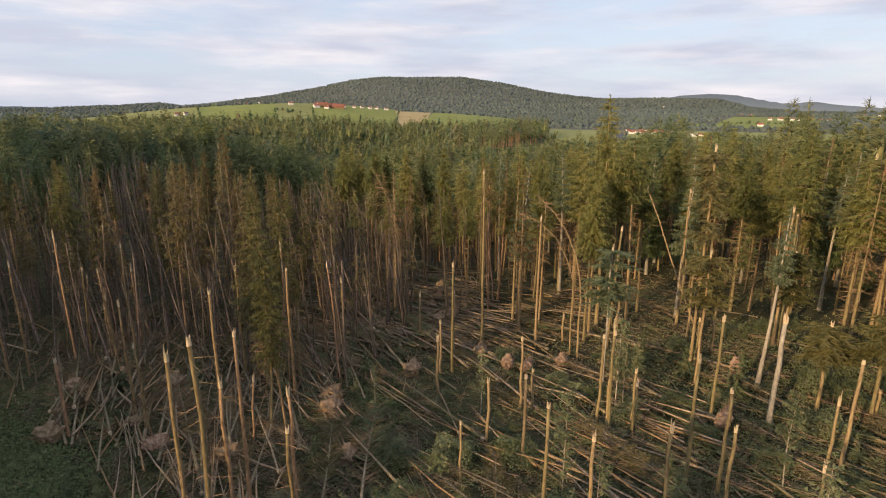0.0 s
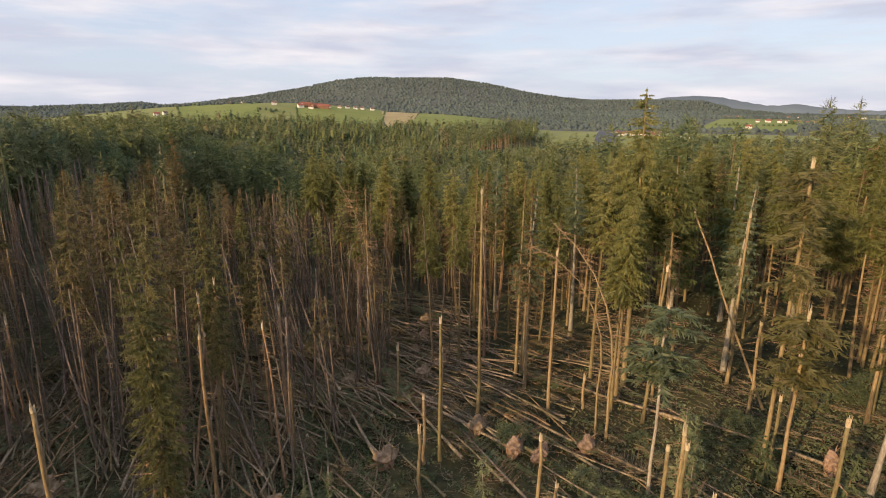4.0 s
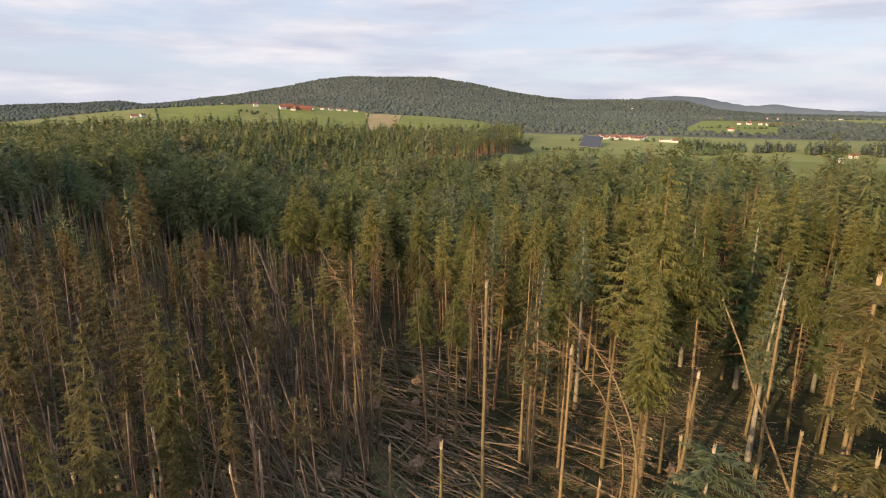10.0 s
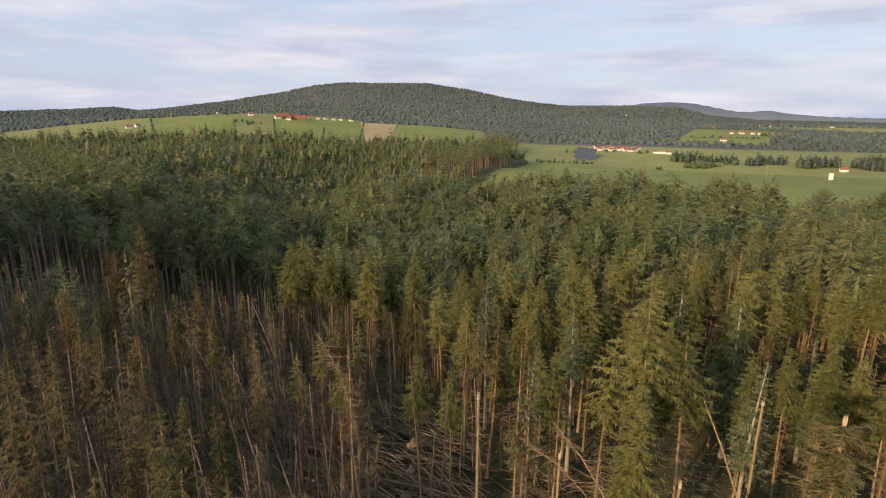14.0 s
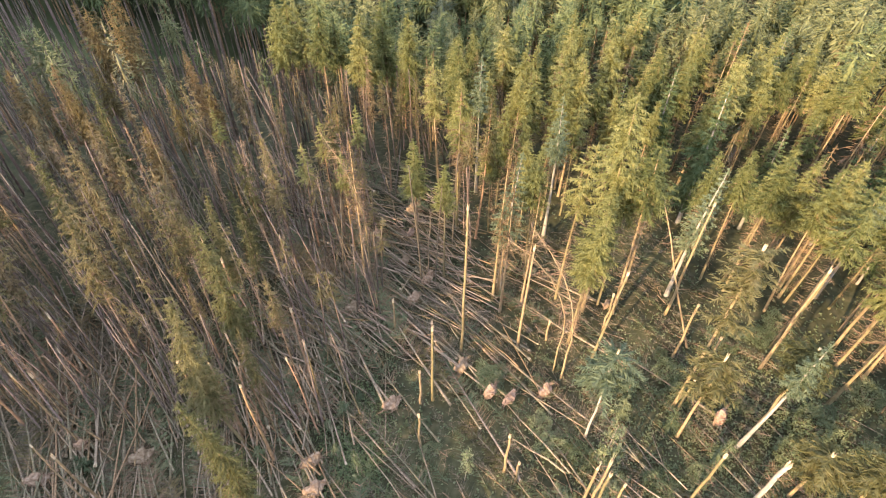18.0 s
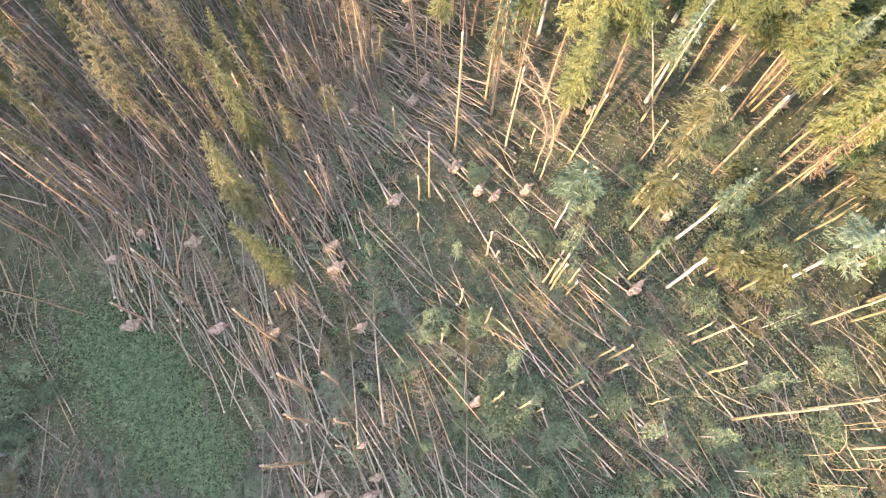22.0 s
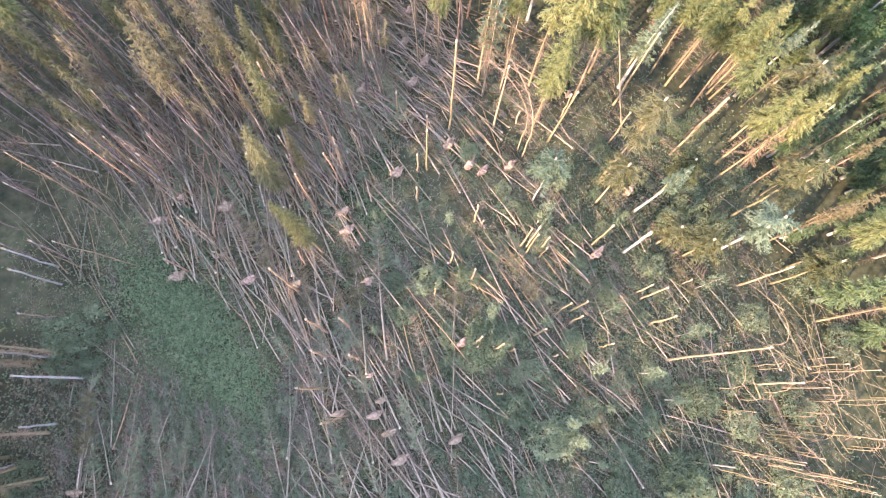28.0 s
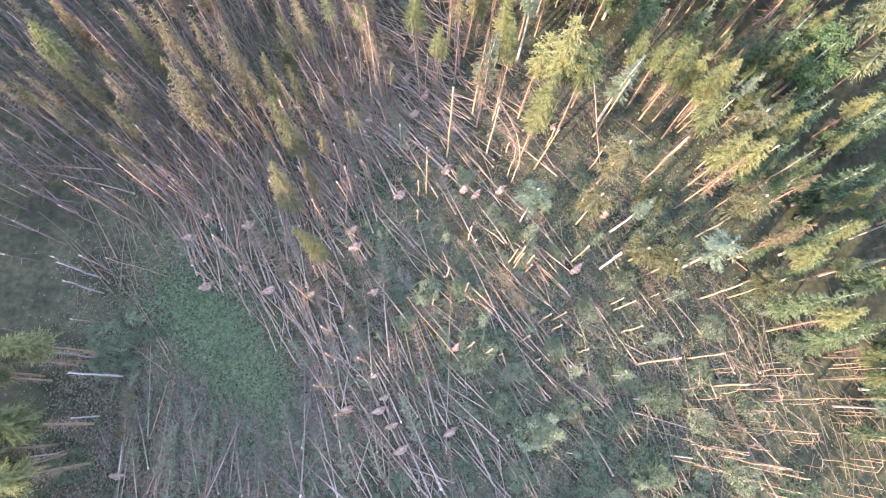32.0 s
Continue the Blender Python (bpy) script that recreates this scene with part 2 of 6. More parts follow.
def mesh_of(name, verts, faces, mat, smooth=False):
    """faces: array (n,3) or (n,4), or a list of such arrays."""
    me = bpy.data.meshes.new(name)
    if not isinstance(faces, list):
        faces = [faces]
    faces = [np.asarray(f, dtype=np.int64) for f in faces if len(f)]
    verts = np.asarray(verts, dtype=np.float64)
    loops = np.concatenate([f.ravel() for f in faces])
    sizes = np.concatenate([np.full(len(f), f.shape[1]) for f in faces])
    me.vertices.add(len(verts))
    me.vertices.foreach_set("co", verts.ravel())
    me.loops.add(len(loops))
    me.loops.foreach_set("vertex_index", loops)
    me.polygons.add(len(sizes))
    me.polygons.foreach_set("loop_start", np.concatenate([[0], np.cumsum(sizes)[:-1]]))
    me.polygons.foreach_set("use_smooth", np.full(len(sizes), smooth))
    me.materials.append(mat)
    me.update()
    me.validate()
    return me


def part(name, me, parent, label=""):
    ob = new(name, me)
    ob.parent = parent
    if label:
        ob["label"] = label
    return ob


def thing(name, label, category, group="", kind=""):
    ob = new(name)
    ob.empty_display_size = 0.3
    return tagged(ob, label, category, group, kind)


def tube(points, radii, sides=7, cap=True):
    """A tapered tube along points. Returns verts, [quads, tris]."""
    p = np.asarray(points, float)
    n = len(p)
    d = np.gradient(p, axis=0)
    d /= np.linalg.norm(d, axis=1)[:, None] + 1e-9
    ref = np.array([1.0, 0, 0]) if abs(d[:, 0]).mean() < 0.7 else np.array([0, 1.0, 0])
    u = np.cross(d, ref)
    u /= np.linalg.norm(u, axis=1)[:, None]
    v = np.cross(d, u)
    a = np.linspace(0, 2 * np.pi, sides, endpoint=False)
    r = np.asarray(radii, float)[:, None, None]
    ring = p[:, None, :] + r * (np.cos(a)[None, :, None] * u[:, None, :] + np.sin(a)[None, :, None] * v[:, None, :])
    verts = ring.reshape(-1, 3)
    i, j = np.meshgrid(np.arange(n - 1), np.arange(sides), indexing="ij")
    k = (j + 1) % sides
    quads = np.stack([i * sides + j, i * sides + k, (i + 1) * sides + k, (i + 1) * sides + j], -1).reshape(-1, 4)
    tris = np.zeros((0, 3), int)
    if cap:
        verts = np.vstack([verts, p[-1:]])
        b = (n - 1) * sides
        tris = np.array([(b + q, b + (q + 1) % sides, len(verts) - 1) for q in range(sides)])
    return verts, [quads, tris]


class Heap:
    """Collects triangles and quads for one mesh."""

    def __init__(self):
        self.v, self.q, self.t, self.n = [], [], [], 0

    def add(self, verts, faces):
        if not isinstance(faces, list):
            faces = [faces]
        for f in faces:
            if len(f):
                (self.q if f.shape[1] == 4 else self.t).append(np.asarray(f) + self.n)
        self.v.append(np.asarray(verts, float))
        self.n += len(verts)

    def mesh(self, name, mat, smooth=False):
        fs = []
        if self.q:
            fs.append(np.concatenate(self.q))
        if self.t:
            fs.append(np.concatenate(self.t))
        return mesh_of(name, np.concatenate(self.v), fs, mat, smooth)


def spikes(base, tip, width, r):
    """Thin two-sided twigs: one triangle pair each, crossing."""
    base, tip = np.asarray(base), np.asarray(tip)
    d = tip - base
    s = np.cross(d, r.normal(size=d.shape))
    s /= np.linalg.norm(s, axis=1)[:, None] + 1e-9
    s2 = np.cross(d, s)
    s2 /= np.linalg.norm(s2, axis=1)[:, None] + 1e-9
    w = np.asarray(width).reshape(-1, 1)
    v = np.stack([base + s * w, base - s * w, base + s2 * w, base - s2 * w, tip], 1).reshape(-1, 3)
    k = np.arange(len(base))[:, None] * 5
    return v, np.concatenate([k + np.array([[0, 1, 4]]), k + np.array([[2, 3, 4]])])


def fronds(org, az, length, droop, r, segs=5, width=0.28, rise=0.0, hang=0.35):
    """Boughs with many small hanging twigs of needles: org (n,3), azimuth, length, droop per bough."""
    n, k = len(org), int(segs * 6.5)
    s = (np.arange(k)[None, :] + r.uniform(0.1, 0.9, (n, k))) / k
    L = length[:, None]
    out_d = np.stack([np.cos(az), np.sin(az), np.zeros(n)], 1)[:, None, :]
    side = np.stack([-np.sin(az), np.cos(az), np.zeros(n)], 1)[:, None, :]
    bend = r.normal(0, 0.10, (n, 1))

    def along(q):
        p = org[:, None, :] + out_d * (q * L)[..., None] + side * (bend * q ** 2 * L)[..., None]
        p[..., 2] += (rise * q - droop[:, None] * q ** 1.5 + 0.22 * droop[:, None] * q ** 4) * L
        return p

    p = along(s)
    prof = np.sin(np.clip(s * 0.8 + 0.2, 0, 1) * np.pi) ** 0.6
    ln = 0.85 * width * L * prof * r.uniform(0.6, 1.5, (n, k)) + 0.13
    sg = np.where(np.arange(k) % 2, 1, -1) * r.uniform(0.15, 1.0, (n, k))
    d = side * sg[..., None] + out_d * r.uniform(0.15, 0.9, (n, k, 1)) + np.array([0, 0, 1.0]) * r.uniform(-2.2 * hang, 0.2, (n, k, 1))
    d /= np.linalg.norm(d, axis=2)[..., None]
    w = np.cross(d, r.normal(size=d.shape))
    w /= np.linalg.norm(w, axis=2)[..., None] + 1e-9
    w *= (ln * 0.125 + 0.008)[..., None]
    v = np.stack([p + w, p - w, p + d * ln[..., None]], 2).reshape(-1, 3)
    f = np.arange(len(v)).reshape(-1, 3)
    # the bough itself
    q = along(np.array([[0.0, 0.5, 1.0]]))
    o = side * (0.035 * L)[..., None]
    v2 = np.concatenate([q[:, :2] + o, q[:, :2] - o, q[:, 2:]], 1).reshape(-1, 3)
    k5 = np.arange(n)[:, None] * 5 + len(v)
    return np.vstack([v, v2]), np.vstack([f, k5 + np.array([[0, 1, 2]]), k5 + np.array([[1, 3, 2]]), k5 + np.array([[1, 4, 3]])])


def hanging(pos, out_d, size, r):
    """Drooping sprays, one slender triangle each, pointed outward and down."""
    n = len(pos)
    side = np.stack([-out_d[:, 1], out_d[:, 0], np.zeros(n)], 1)
    tw = r.normal(0, 0.35, (n, 1))
    side, fw = side * np.cos(tw) + out_d * np.sin(tw), out_d * np.cos(tw) - side * np.sin(tw)
    w = (side + np.array([0, 0, 1.0]) * r.normal(0, 0.25, (n, 1))) * (size * r.uniform(0.16, 0.32, n))[:, None]
    tip = pos + fw * (size * r.uniform(0.6, 1.25, n))[:, None] - np.array([0, 0, 1.0]) * (size * r.uniform(0.15, 0.8, n))[:, None]
    v = np.stack([pos + w, pos - w, tip], 1).reshape(-1, 3)
    return v, np.arange(3 * n).reshape(-1, 3)


def crown(r, h, start, radius, whorls=22, per=6, segs=5, slim=0.9, droop=0.35, width=0.28, ragged=0.25):
    """A conifer crown from start*h to h: whorls of drooping sprays, longest low down."""
    zs = np.linspace(start * h, h * 0.985, whorls)
    org, az, ln, dr = [], [], [], []
    for z in zs:
        f = (h - z) / (h * (1 - start))
        rad = radius * (f ** slim) * (1.0 if f < 0.8 else 1.0 - (f - 0.8) * 1.3)
        m = max(3, int(per * (0.6 + 0.5 * f)))
        a0 = r.uniform(0, 6.28)
        for k in range(m):
            if r.random() < ragged * 0.4:
                continue
            az.append(a0 + k * 6.283 / m + r.normal(0, 0.3))
            ln.append(max(0.3, rad * r.uniform(1 - ragged, 1 + ragged * 0.8) + 0.2))
            dr.append(droop * (0.3 + 0.9 * f) * r.uniform(0.4, 1.5))
            org.append((0, 0, z + r.normal(0, 0.3)))
    v, f = fronds(np.array(org), np.array(az), np.array(ln), np.array(dr), r, segs, width, hang=0.8)
    tip = np.array([[0.14, 0, h - 1.2], [-0.08, 0.12, h - 1.2], [-0.08, -0.12, h - 1.2], [0, 0, h + 0.25]])
    n = len(v)
    return np.vstack([v, tip]), np.vstack([f, [[n, n + 1, n + 3], [n + 1, n + 2, n + 3], [n + 2, n, n + 3]]])


def shell(r, h, start, radius, n, size, slim=0.65):
    """A crown seen from afar: shingled sprays over an uneven cone."""
    f = r.random(n) ** (1 / (1 + slim))
    z = h - f * h * (1 - start)
    a = r.uniform(0, 6.28, n)
    ph = r.uniform(0, 6.28, 3)
    lump = 1 + 0.16 * np.sin(3 * a + ph[0] + 7 * f) + 0.14 * np.sin(5 * a + ph[1] - 11 * f)
    R = radius * f ** slim * np.where(f > 0.82, 1 - (f - 0.82) * 1.6, 1) * lump * r.uniform(0.55, 1.0, n)
    o = np.stack([np.cos(a), np.sin(a), np.zeros(n)], 1)
    v, t = hanging(o * R[:, None] + np.array([0, 0, 1.0]) * (z + size * 0.4)[:, None], o, size * (0.45 + 0.6 * f) * r.uniform(0.7, 1.3, n), r)
    k = len(v)
    v = np.vstack([v, [[0.2, 0, h - 2.2], [-0.12, 0.18, h - 2.2], [-0.12, -0.18, h - 2.2], [0, 0, h + 0.3]]])
    return v, np.vstack([t, [[k, k + 1, k + 3], [k + 1, k + 2, k + 3], [k + 2, k, k + 3]]])


def lump(r, h, start, radius, sides=7, rings=4, slim=0.5, rough=0.2):
    """The solid mass of a far crown: an uneven cone of facets."""
    rows = []
    for q in range(rings):
        f = 1 - q / rings * 0.93
        R = radius * f ** slim * (0.7 if q == 0 else 1) * (1 + r.normal(0, rough, sides))
        a = np.arange(sides) * 6.283 / sides + q * 0.45 + r.normal(0, 0.18, sides)
        z = h - f * h * (1 - start) + r.normal(0, 0.05 * h * (1 - start), sides)
        rows.append(np.stack([np.cos(a) * R, np.sin(a) * R, z], 1))
    v = np.vstack(rows + [[(0, 0, h * 0.975)]])
    t = []
    for q in range(rings - 1):
        for k in range(sides):
            a0, a1 = q * sides + k, q * sides + (k + 1) % sides
            t += [(a0, a1, a1 + sides), (a0, a1 + sides, a0 + sides)]
    t += [((rings - 1) * sides + k, (rings - 1) * sides + (k + 1) % sides, rings * sides) for k in range(sides)]
    return v, np.array(t)


def tiers(r, h, start, radius, whorls, per, slim, thin=1.0):
    """A crown seen from afar, in layers: each bough a drooping spine with two side lobes."""
    z = np.repeat(np.linspace(h * 0.97, start * h, whorls), per) + r.normal(0, 0.25, whorls * per)
    n = len(z)
    f = np.clip((h - z) / (h * (1 - start)), 0.02, 1)
    a = r.uniform(0, 6.28, n)
    L = (radius * f ** slim * np.where(f > 0.8, 1 - (f - 0.8) * 1.2, 1) * r.uniform(0.6, 1.2, n) + 0.25)[:, None]
    o = np.stack([np.cos(a), np.sin(a), np.zeros(n)], 1)
    sd = np.stack([-np.sin(a), np.cos(a), np.zeros(n)], 1)
    up = np.array([0, 0, 1.0])
    dr = (-0.4 + 0.85 * f * r.uniform(0.4, 1.4, n) + r.normal(0, 0.35, n))[:, None]
    b = up * z[:, None] + o * 0.12 * L
    tris = [np.stack([b + sd * 0.13 * thin * L + o * 0.3 * L, b - sd * 0.13 * thin * L + o * 0.3 * L, b + (o - up * dr) * L], 1)]
    mid = b + (o * 0.45 - up * dr * 0.4) * L
    tilt = r.uniform(0.5, 1.3, (n, 1))
    w = o * np.cos(tilt) + up * np.sin(tilt)
    for sg in (-1, 1):
        for q in (0.0, 0.3):
            p = mid + (o - up * dr) * L * q
            tip = p + (sd * sg * (0.42 - 0.4 * q) + o * 0.32 - up * dr * 0.55) * L * r.uniform(0.7, 1.2, (n, 1))
            tris.append(np.stack([p - w * 0.125 * thin * L, p + w * 0.125 * thin * L, tip], 1))
    v = np.concatenate(tris).reshape(-1, 3)
    k = len(v)
    v = np.vstack([v, [[0.16, 0, h - 1.6], [-0.1, 0.14, h - 1.6], [-0.1, -0.14, h - 1.6], [0, 0, h + 0.3]]])
    return v, np.vstack([np.arange(k).reshape(-1, 3), [[k, k + 1, k + 3], [k + 1, k + 2, k + 3], [k + 2, k, k + 3]]])


def layered_tree(seed, h, start, radius, whorls, per, slim, core=0.5, thin=1.0):
    """Dark inner mass with layers of boughs round it."""
    r = np.random.default_rng(seed)
    v, t = lump(r, h * 0.86, start * 1.04, radius * core, 6, 3, slim)
    v2, t2 = tiers(r, h, start, radius, whorls, per, slim, thin)
    return np.vstack([v, v2]), np.vstack([t, t2 + len(v)])


def far_tree(seed, h, start, radius, n, size, slim, sides=7, rings=4, core=0.85):
    """Lumpy crown mass with loose sprays round it."""
    r = np.random.default_rng(seed)
    v, t = lump(r, h, start, radius * core, sides, rings, slim)
    v2, t2 = shell(r, h, start, radius, n, size, slim)
    return np.vstack([v, v2]), np.vstack([t, t2 + len(v)])


def dead_limbs(r, h, lo, hi, count, length):
    z = r.uniform(lo * h, hi * h, count)
    a = r.uniform(0, 6.283, count)
    L = length * r.uniform(0.35, 1.0, count) * (0.5 + 0.5 * (z - lo * h) / ((hi - lo) * h + 0.01))
    b = np.stack([np.zeros(count), np.zeros(count), z], 1)
    t = b + np.stack([np.cos(a) * L, np.sin(a) * L, -0.15 * L + r.normal(0, 0.15, count)], 1)
    return spikes(b, t, np.full(count, 0.028), r)


def trunk_points(r, h, bend=0.25, n=6):
    s = np.linspace(0, 1, n)
    a = r.uniform(0, 6.28)
    b = r.normal(0, bend) * np.sin(s * np.pi)
    return np.stack([np.cos(a) * b, np.sin(a) * b, s * h], 1), s


# ---- ground ----
CX, CY = 0.0, 27.0


def soft(v, k):
    return k * np.log1p(np.exp(np.clip(v / k, -40, 40)))


def smooth01(a, b, v):
    u = np.clip((v - a) / (b - a), 0, 1)
    return u * u * (3 - 2 * u)


# azimuth, distance, spread in degrees, spread in metres, height of each rise
# the last two are unseen hills, added to shade the left side
RISES = [(-14, 1290, 12, 260, 40), (2, 1200, 8, 250, 15), (-28, 1250, 10, 300, 18), (7.5, 535, 5.5, 75, 13), (-30, 280, 16, 140, 14), (32, 190, 14, 90, 5), (-14, 600, 12, 130, 8), (28, 1500, 9, 300, 10), (-13, 350, 5.5, 90, -12), (-7, 470, 6, 80, -8), (-25, 500, 9, 150, 15), (-2, 330, 6, 80, 5), (-80, 265, 24, 110, 48), (-100, 262, 24, 105, 60)]
CREST_AZ = [-60, -36, -30, -27, -25, -22.7, -17.8, -12.6, -9.3, -6, 2, 6, 10, 13.5, 15.7, 21, 26.2, 29, 33, 44, 60]
CREST_Z = [22, 39, 59, 75, 55, 72, 119, 182, 234, 257, 256, 217, 157, 122, 107, 107, 99, 45, 19, 5, 5]


def ground_z(x, y):
    x, y = np.asarray(x, float), np.asarray(y, float)
    nearby = 1.0 + 0.115 * soft(x - 5, 6) + 0.05 * soft(-x - 12, 8) - 0.055 * soft(y - 62, 12) + 0.10 * soft(-x - 56, 5)
    r = np.hypot(x - CX, y - CY)
    az = np.degrees(np.arctan2(x - CX, y - CY))
    far = np.interp(r, [0, 150, 260, 420, 700, 820, 1000, 1300, 2000, 2500, 3200, 4100, 5000], [1, -5, -12, -12, -8, -2, 2, 6, 16, 14, 3, 5, 5])
    for a0, r0, sa, sr, hh in RISES:
        far = far + hh * np.exp(-((az - a0) / sa) ** 2 - ((r - r0) / sr) ** 2)
    far = far + np.interp(az, CREST_AZ, CREST_Z) * np.where(r < 4100, np.exp(-((r - 4100) / 1040) ** 2), np.exp(-((r - 4100) / 1500) ** 2))
    far = far + 1.2 * np.sin(x * 0.011 + 1) * np.sin(y * 0.013) * smooth01(200, 500, r)
    w = smooth01(100, 190, r)
    # the hollow behind the dying stand
    hollow = 7.5 * smooth01(-36, -22, az) * (1 - smooth01(4, 16, az)) * smooth01(85, 150, r) * (1 - smooth01(560, 820, r))
    z = np.clip(nearby, -6, 9) * (1 - w) + far * w
    return z - hollow + 0.12 * np.sin(x * 0.9 + 0.3 * y) * np.sin(y * 0.7) * (1 - w)


def gz(x, y):
    return float(ground_z(x, y))


rad = np.concatenate([np.linspace(0, 110, 70), 110 * 1.0285 ** np.arange(1, 136)])
ang = np.linspace(0, 2 * np.pi, 241)[:-1]
RR, AA = np.meshgrid(rad, ang, indexing="ij")
gx, gy = CX + RR * np.sin(AA), CY + RR * np.cos(AA)
gv = np.stack([gx, gy, ground_z(gx, gy)], -1).reshape(-1, 3)
ii, jj = np.meshgrid(np.arange(len(rad) - 1), np.arange(len(ang)), indexing="ij")
kk = (jj + 1) % len(ang)
gq = np.stack([ii * 240 + jj, (ii + 1) * 240 + jj, (ii + 1) * 240 + kk, ii * 240 + kk], -1).reshape(-1, 4)
ground_mesh = mesh_of("ground", gv, gq, FLOOR, True)
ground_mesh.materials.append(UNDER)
ground_mesh.materials.append(HAZED_HILLSIDE)
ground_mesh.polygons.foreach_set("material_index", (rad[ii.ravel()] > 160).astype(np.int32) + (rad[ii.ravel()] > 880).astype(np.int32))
ground = new("ground", ground_mesh)
tagged(ground, "brown and green forest floor of needles and moss", "ground", kind="structure")


def pol(a, r):
    return CX + r * math.sin(radians(a)), CY + r * math.cos(radians(a))


def patch(name, corners, mat, label, lift=0.3, n=28):
    """A field laid over the ground, between four corners given as (azimuth, distance)."""
    c = [np.array(pol(*q)) for q in corners]
    u, v = np.meshgrid(np.linspace(0, 1, n), np.linspace(0, 1, n), indexing="ij")
    u, v = u[..., None], v[..., None]
    p = c[0] * (1 - u) * (1 - v) + c[1] * u * (1 - v) + c[2] * u * v + c[3] * (1 - u) * v
    z = ground_z(p[..., 0], p[..., 1]) + lift
    a, b = np.meshgrid(np.arange(n - 1), np.arange(n - 1), indexing="ij")
    q = np.stack([a * n + b, (a + 1) * n + b, (a + 1) * n + b + 1, a * n + b + 1], -1).reshape(-1, 4)
    ob = new(name, mesh_of(name, np.concatenate([p, z[..., None]], -1).reshape(-1, 3), q, mat, True))
    return tagged(ob, label, "field", kind="structure")


patch("meadow", [(4.5, 400), (46, 330), (46, 690), (12.5, 690)], MEADOW, "bright green meadow beyond the forest")
patch("meadow", [(12.5, 690), (46, 690), (46, 1010), (10, 960)], MEADOW_B, "pale green mown meadow round the village", 0.25)
patch("field", [(-40, 880), (-24, 860), (-24, 1240), (-40, 1150)], MEADOW_B, "green hillside field", 0.25)
patch("field", [(-24, 860), (-17, 850), (-17, 1400), (-24, 1240)], MEADOW, "green hillside field")
patch("field", [(-17, 850), (-13.4, 830), (-13.4, 1330), (-17, 1400)], MEADOW_B, "green hillside field", 0.33)
patch("field", [(-13.4, 830), (-4.4, 740), (-5, 1280), (-13.4, 1330)], MEADOW, "green hillside field", 0.35)
patch("field", [(-4.4, 890), (-2.2, 890), (-1.2, 1190), (-5, 1210)], STUBBLE, "pale tan stubble field", 0.4)
patch("field", [(-3.2, 780), (9, 820), (7.5, 1190), (-1.0, 1200)], MEADOW, "green hillside field", 0.35)
patch("field", [(26, 1060), (34.5, 1050), (34.5, 1540), (28, 1500)], MEADOW, "pale green field on the plain", 0.4)
patch("field", [(33, 1700), (48, 1700), (48, 2300), (33, 2200)], MEADOW_B, "green field on the far plain", 0.4)

# ridges at the edge of sight; their blue haze is only base colour
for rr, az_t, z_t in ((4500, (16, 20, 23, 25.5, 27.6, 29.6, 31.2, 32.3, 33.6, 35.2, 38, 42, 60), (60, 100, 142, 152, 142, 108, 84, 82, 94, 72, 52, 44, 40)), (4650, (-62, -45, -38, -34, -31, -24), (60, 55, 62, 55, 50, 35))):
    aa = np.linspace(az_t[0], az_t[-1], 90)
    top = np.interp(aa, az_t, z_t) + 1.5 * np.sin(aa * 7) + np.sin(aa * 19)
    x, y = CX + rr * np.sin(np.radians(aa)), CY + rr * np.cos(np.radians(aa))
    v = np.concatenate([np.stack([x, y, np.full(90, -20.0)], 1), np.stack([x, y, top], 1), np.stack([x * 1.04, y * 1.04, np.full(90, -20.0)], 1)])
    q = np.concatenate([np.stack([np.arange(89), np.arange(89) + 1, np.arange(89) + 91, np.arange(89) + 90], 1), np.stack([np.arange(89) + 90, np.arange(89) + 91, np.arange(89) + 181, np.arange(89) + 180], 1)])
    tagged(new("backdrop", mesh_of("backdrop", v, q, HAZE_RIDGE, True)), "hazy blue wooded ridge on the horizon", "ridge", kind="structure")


# ---- where trees stand ----
def in_field(x, y):
    r = np.hypot(x - CX, y - CY)
    a = np.degrees(np.arctan2(x - CX, y - CY))
    left = 4.5 + np.clip((r - 400) / 290, 0, 1) * 8.0
    f = (a > left) & (r > 330 + np.clip(46 - a, 0, 41) * 1.7) & (r < 690) & (a < 47)
    f |= (a > 11) & (a < 47) & (r >= 690) & (r < 980)
    f |= (a > -41) & (a < -17) & (r > 870) & (r < 1220 + 3 * (a + 24))
    f |= (a >= -17) & (a < -4.4) & (r > 845 - 8 * np.clip(a + 13.4, 0, 9)) & (r < 1310)
    f |= (a >= -4.4) & (a < 8.5) & (r > 800) & (r < 1195)
    f |= (a > 26.5) & (a < 34) & (r > 1060) & (r < 1500)
    f |= (a > 33) & (a < 49) & (r > 1700) & (r < 2200)
    return f


def in_clearing(x, y):
    """The windthrown ground, where hardly a tree is left upright."""
    mid = (x > -20 + 0.06 * (y - 60)) & (x < 7 - 0.08 * (y - 70)) & (y >= 60) & (y < 114)
    low = (x > -52) & (x < 54 - np.clip((y - 40) * 0.5, 0, 14) + np.clip((36 - y) * 0.6, 0, 9)) & (y > -6) & (y < 72 - np.clip((-x - 20) * 0.45, -30, 14) - np.clip(x * 0.05, 0, 3))
    return mid | low


def in_glade(x, y, grow=1.0):
    """The grassy opening at the forest's edge."""
    u, v = (x + 33.5) * 0.64 - (y - 35) * 0.77, (x + 33.5) * 0.77 + (y - 35) * 0.64
    return (u / (17.0 * grow)) ** 2 + ((v + 0.8 * np.sin(u * 0.4)) / (5.2 * grow)) ** 2 < 1


